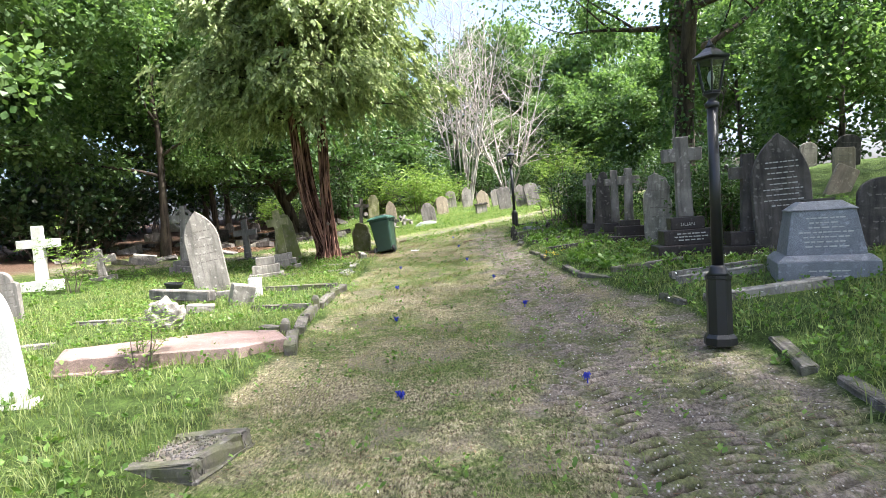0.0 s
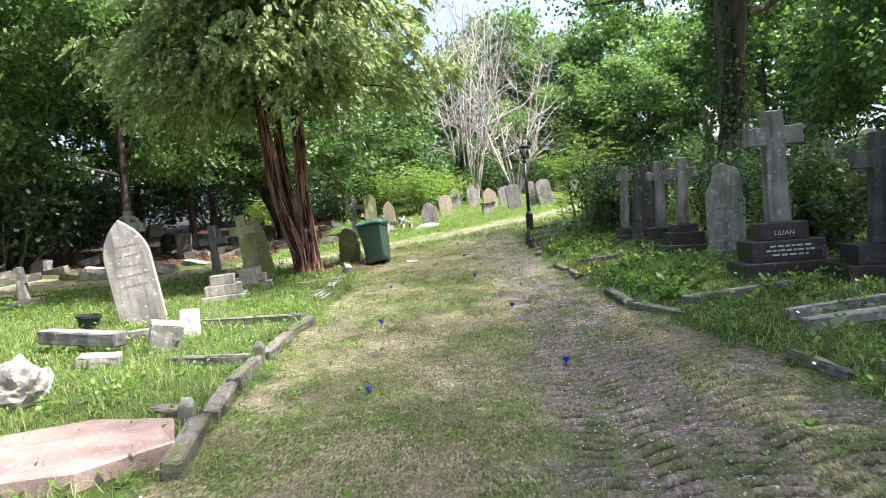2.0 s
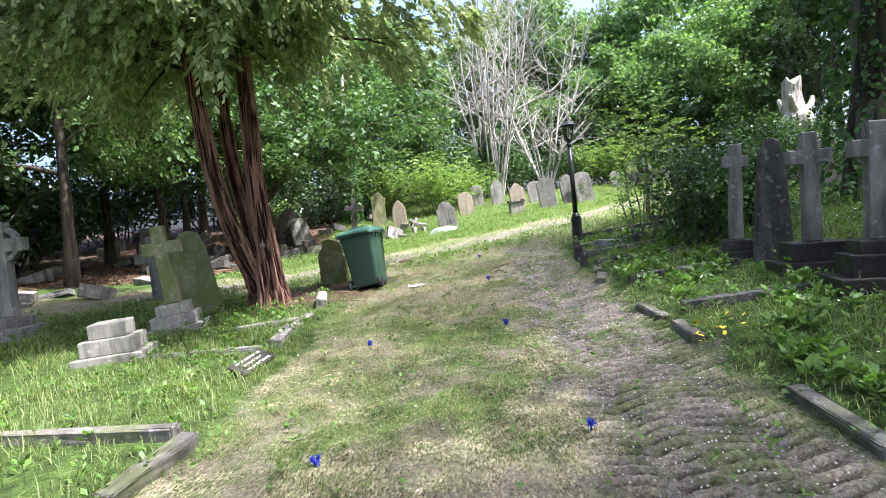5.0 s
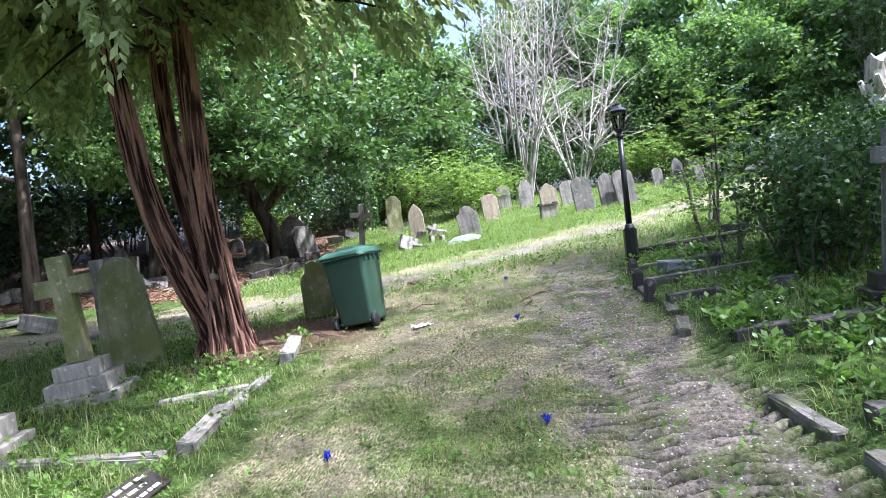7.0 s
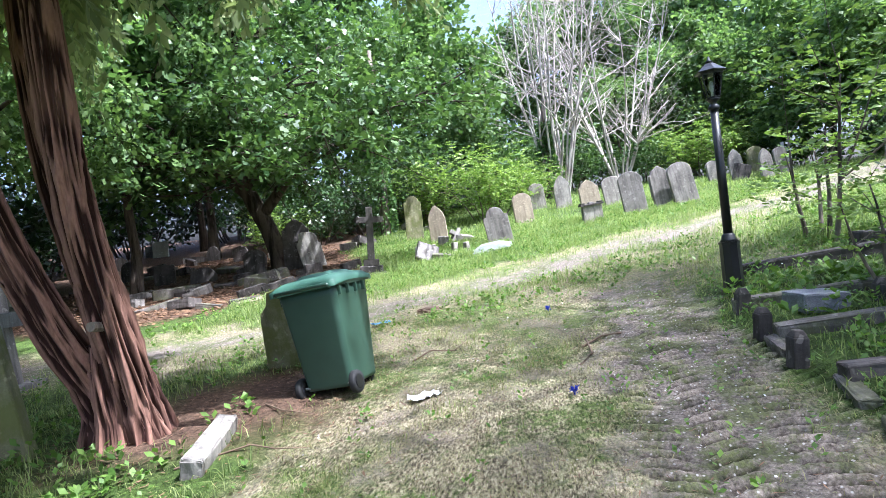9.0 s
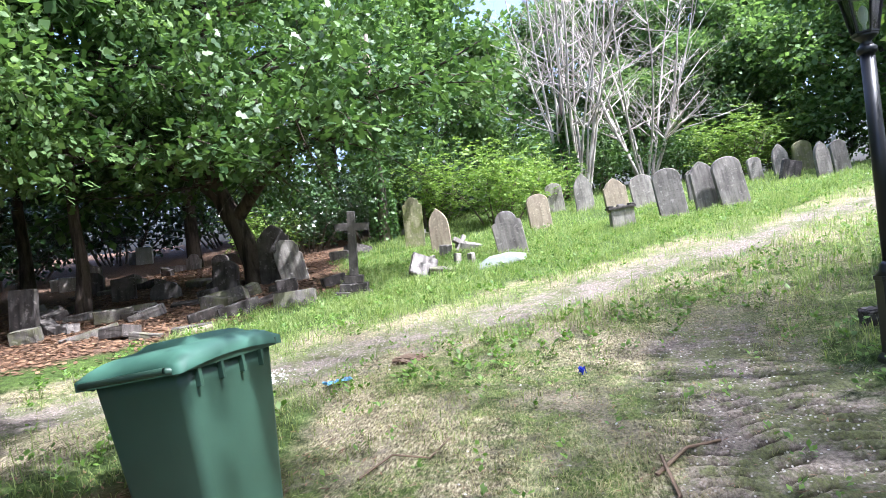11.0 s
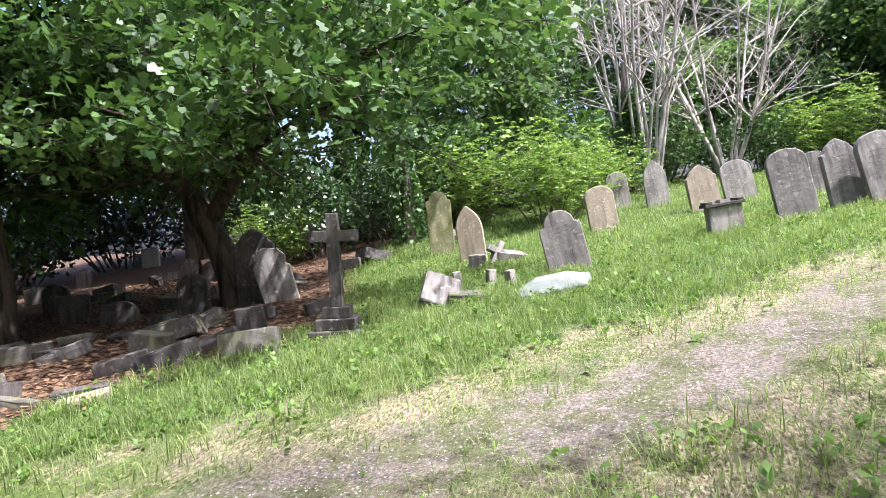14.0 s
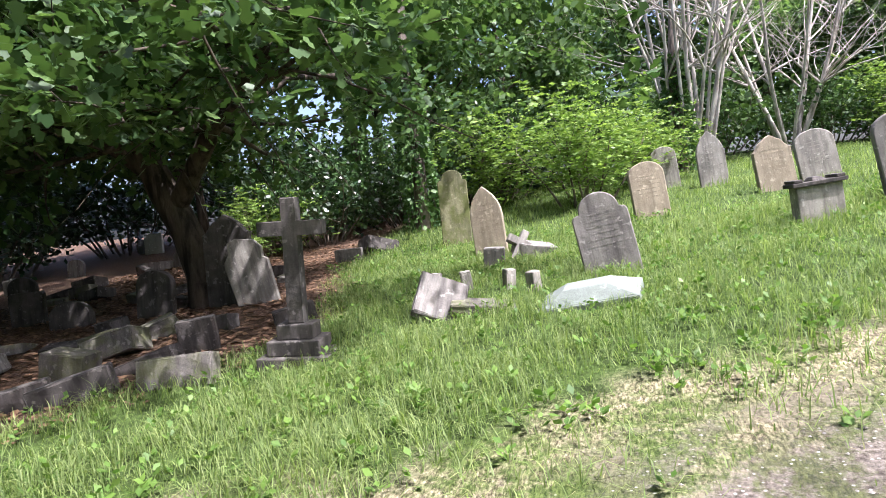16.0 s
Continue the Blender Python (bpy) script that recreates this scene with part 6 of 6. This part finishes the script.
x, y = spread_points(240000, -2.1, 2.5, 1.2, 21.5, mown)
blades("mown_grass", "short dry mown grass on the track", x, y, 0.06, 0.0022, "straw", 2.2)
x, y = spread_points(34000, -6, 6, 17.0, 28, mown)
blades("mown_grass", "short dry grass beside the gravel lane", x, y, 0.065, 0.0026, "straw", 2.2)
x, y = spread_points(90000, -2.1, 2.2, 1.2, 21.5, lambda x, y: mown(x, y) * np.clip(wobble(x, y, 1.1, 9.0) * 2.0 + 1.2 * wobble(x, y, 4.0, 1.0), 0, 1))
blades("green_grass", "patches of fresh short grass on the track", x, y, 0.06, 0.003, "grass", 1.4)
x, y = spread_points(90000, -6, 6, 17.5, 28, lambda x, y: mown(x, y) * np.clip(0.35 + wobble(x, y, 1.4, 3.0) + 0.8 * wobble(x, y, 4.0, 6.0), 0, 1))
blades("green_grass", "tufts of green grass along the gravel lane", x, y, 0.085, 0.003, "grass", 1.4)


def weeds(name, label, n, x0, x1, y0, y1, keep, size, mat, each=8, cat="weeds"):
    x, y = spread_points(n, x0, x1, y0, y1, keep)
    k = len(x)
    idx = np.repeat(np.arange(k), each)
    c = np.stack([x[idx], y[idx], surface(x[idx], y[idx])], -1)
    big = rng.uniform(0.6, 1.5, k)[idx]
    a = rng.uniform(0, 6.28, k * each)
    way = np.stack([np.cos(a), np.sin(a), rng.uniform(0.15, 1.1, k * each)], -1)
    c[:, 2] += rng.uniform(0.0, 0.1, k * each) * big
    c += way * 0.02
    co = leaves(rng, c, way, size, DIAMOND * np.array([1, 0.85]), 0.7)
    return tagged(polys(name, co, 4, mat), label, cat, kind="stuff")


weeds("weeds", "low broad-leaved weeds among the graves", 3600, -9, -1.9, 1.5, 19, rough_cover, 0.055, "weed")
weeds("weeds", "low green ground cover over shaded graves", 5500, 2.0, 8, 1.5, 21, rough_cover, 0.055, "weed")
weeds("weeds", "broad-leaved weeds along the lane verge", 4600, -6, 8, 19, 31, lambda x, y: np.maximum(rough_cover(x, y), 0.35 * (lane(x, y) < 2.6) * (lane(x, y) > 1.0)), 0.06, "weed")
weeds("weeds", "leafy rosettes along the edge of the lane", 1500, -6, 7, 17, 28, lambda x, y: np.clip(1 - np.abs(lane(x, y) - 1.55) * 1.6, 0, 1) * np.clip(0.5 + wobble(x, y, 1.5, 5.0), 0, 1), 0.07, "weed", 9)
weeds("weeds", "ivy and dock leaves at the foot of the conifer", 260, -4.3, -2.2, 14.6, 16.6, lambda x, y: np.clip(0.3 + wobble(x, y, 2.0, 3.0), 0, 1), 0.075, "weed", 6)
weeds("weeds", "tall leafy weeds crowding the shaded kerbs", 900, 2.1, 3.6, 8.5, 18.5, lambda x, y: np.clip(0.2 + wobble(x, y, 1.2, 8.0), 0, 1), 0.09, "weed", 12)
weeds("weeds", "plantain and clover in the trodden turf", 900, -2, 2.1, 1.5, 21, lambda x, y: 0.6 + 0 * x, 0.045, "weed", 6)


def scatter_flat(name, label, n, x0, x1, y0, y1, keep, size, mat, shape=DIAMOND, cat="leaf litter"):
    x, y = spread_points(n, x0, x1, y0, y1, keep)
    k = len(x)
    c = np.stack([x, y, surface(x, y) + 0.022], -1)
    a = rng.uniform(0, 6.28, k)
    way = np.stack([np.cos(a), np.sin(a), rng.uniform(-0.1, 0.35, k)], -1)
    return tagged(polys(name, leaves(rng, c, way, size, shape, 0.85), len(shape), mat), label, cat, kind="stuff")


scatter_flat("leaf_litter", "brown fallen leaves under the oak", 34000, -13, -3, 20.5, 33, lambda x, y: masks(x, y)[2], 0.08, "litter", OVAL)
scatter_flat("leaf_litter", "reddish litter round the conifer foot", 5000, -5, -0.8, 14.5, 18.5, lambda x, y: masks(x, y)[2] + 0.05, 0.06, "litter", BLADE * np.array([1, 1.5]))
scatter_flat("leaf_litter", "dry stalks and leaves strewn over the track", 9000, -2, 2.2, 1.2, 22, lambda x, y: 0.7 + 0 * x, 0.05, "litter", BLADE)


def pebbles(name, label, n, x0, x1, y0, y1, keep, size, mat):
    """Small loose stones, each a rough eight-faced lump."""
    x, y = spread_points(n, x0, x1, y0, y1, keep)
    k = len(x)
    r = size * rng.uniform(0.4, 1.4, k)
    dirs = np.array([(1, 0, 0), (-1, 0, 0), (0, 1, 0), (0, -1, 0), (0, 0, 0.6), (0, 0, -0.4)], dtype=float)
    co = np.stack([x, y, surface(x, y) + 0.012], -1)[:, None, :] + dirs[None] * r[:, None, None] * rng.uniform(0.6, 1.3, (k, 6, 1))
    tri = np.array([(0, 2, 4), (2, 1, 4), (1, 3, 4), (3, 0, 4), (2, 0, 5), (1, 2, 5), (3, 1, 5), (0, 3, 5)])
    me = bpy.data.meshes.new(name)
    f = (np.arange(k)[:, None, None] * 6 + tri[None]).reshape(-1, 3)
    me.from_pydata(co.reshape(-1, 3).tolist(), [], f.tolist())
    me.materials.append(M[mat])
    return tagged(new(name, me), label, "gravel", kind="stuff")


pebbles("gravel", "loose pale stones in the worn track", 1500, -2, 2.3, 1.2, 20, lambda x, y: 0.15 + 0.85 * masks(x, y)[0], 0.01, "pebble")
pebbles("gravel", "loose gravel on the crossing lane", 9000, -6, 8, 16, 28, lambda x, y: masks(x, y)[0] * (lane(x, y) < 1.3), 0.01, "pebble")


def daisies(name, label, n, x0, x1, y0, y1, keep, mat, r=0.014, lift=0.05):
    x, y = spread_points(n, x0, x1, y0, y1, keep)
    k = len(x)
    a = np.linspace(0, 2 * np.pi, 7)[:-1]
    ring = np.stack([np.cos(a), np.sin(a), 0 * a], -1) * r
    c = np.stack([x, y, surface(x, y) + lift * rng.uniform(0.6, 1.3, k)], -1)
    tilt = rng.normal(0, 0.35, (k, 2))
    co = c[:, None, :] + ring[None] * rng.uniform(0.7, 1.3, (k, 1, 1))
    co[..., 2] += ring[None, :, 0] * tilt[:, :1] + ring[None, :, 1] * tilt[:, 1:]
    return tagged(polys(name, co, 6, mat), label, "flowers", kind="stuff")


daisies("daisies", "white daisies in the grass", 260, 2.3, 6, 5, 19, lambda x, y: 0.5 + 0 * x, "petal", 0.013, 0.09)
daisies("daisies", "clump of white daisies by the lane", 2600, -3.5, -1.9, 18.9, 20.5, lambda x, y: np.exp(-((x + 2.62) ** 2 + (y - 19.5) ** 2) * 22), "petal", 0.013, 0.13)
daisies("daisies", "white petals fallen on the track", 200, -1.8, 2.1, 2, 20, lambda x, y: 0.5 + 0 * x, "petal", 0.007, 0.03)
daisies("yellow_flowers", "yellow wild flowers by a kerb", 60, 1.9, 2.3, 11.1, 11.9, lambda x, y: np.exp(-((x - 2.02) ** 2 + (y - 11.5) ** 2) * 14), "yolk", 0.02, 0.15)


def twig(points, r, label):
    v, f = tube_data([([(px, py, float(surface(px, py)) + 0.02 + pz) for px, py, pz in points], [r, r * 0.9, r * 0.7, r * 0.4][:len(points)], 6)])
    tagged(link_mesh("fallen_twig", v, f, "twig", None, smooth=True), label, "twig", "fallen twigs")


twig([(-1.1, 17.6, 0), (-0.95, 17.85, 0.02), (-0.7, 17.8, 0.0), (-0.6, 18.0, 0.03)], 0.009, "dry forked twig lying on the turf")
twig([(0.55, 17.35, 0), (0.75, 17.6, 0.02), (0.95, 17.7, 0.01)], 0.012, "dry bent stick on the track")
twig([(-2.3, 15.4, 0), (-1.9, 15.7, 0.03), (-1.7, 15.65, 0.05), (-1.5, 15.75, 0.0)], 0.008, "dead conifer twig by the kerb")
twig([(-2.2, 16.6, 0), (-1.95, 16.35, 0.04), (-1.7, 16.4, 0.0)], 0.007, "dead conifer twig under the tree")
twig([(0.5, 16.9, 0), (0.62, 17.15, 0.01), (0.6, 17.5, 0.03)], 0.012, "curved dry stick on the track")


def molehill(x, y):
    """A small heap of dark crumbled earth."""
    bm = bmesh.new()
    bmesh.ops.create_icosphere(bm, subdivisions=4, radius=1)
    for v in bm.verts:
        k = 1 + 0.35 * noise.noise(v.co * 2.5) + 0.25 * noise.noise(v.co * 7)
        v.co = Vector((v.co.x * 0.17 * k, v.co.y * 0.12 * k, max(-0.03, v.co.z * 0.05 * k)))
    ob = part("earth_heap", bm, "twig", None)
    tagged(ob, "small heap of dark crumbled earth on the grass", "earth heap")
    ob.matrix_basis = pose(x, y, float(surface(np.array([x]), np.array([y]))[0]) + 0.015, 0, 0, 20)


molehill(-1.31, 20.05)
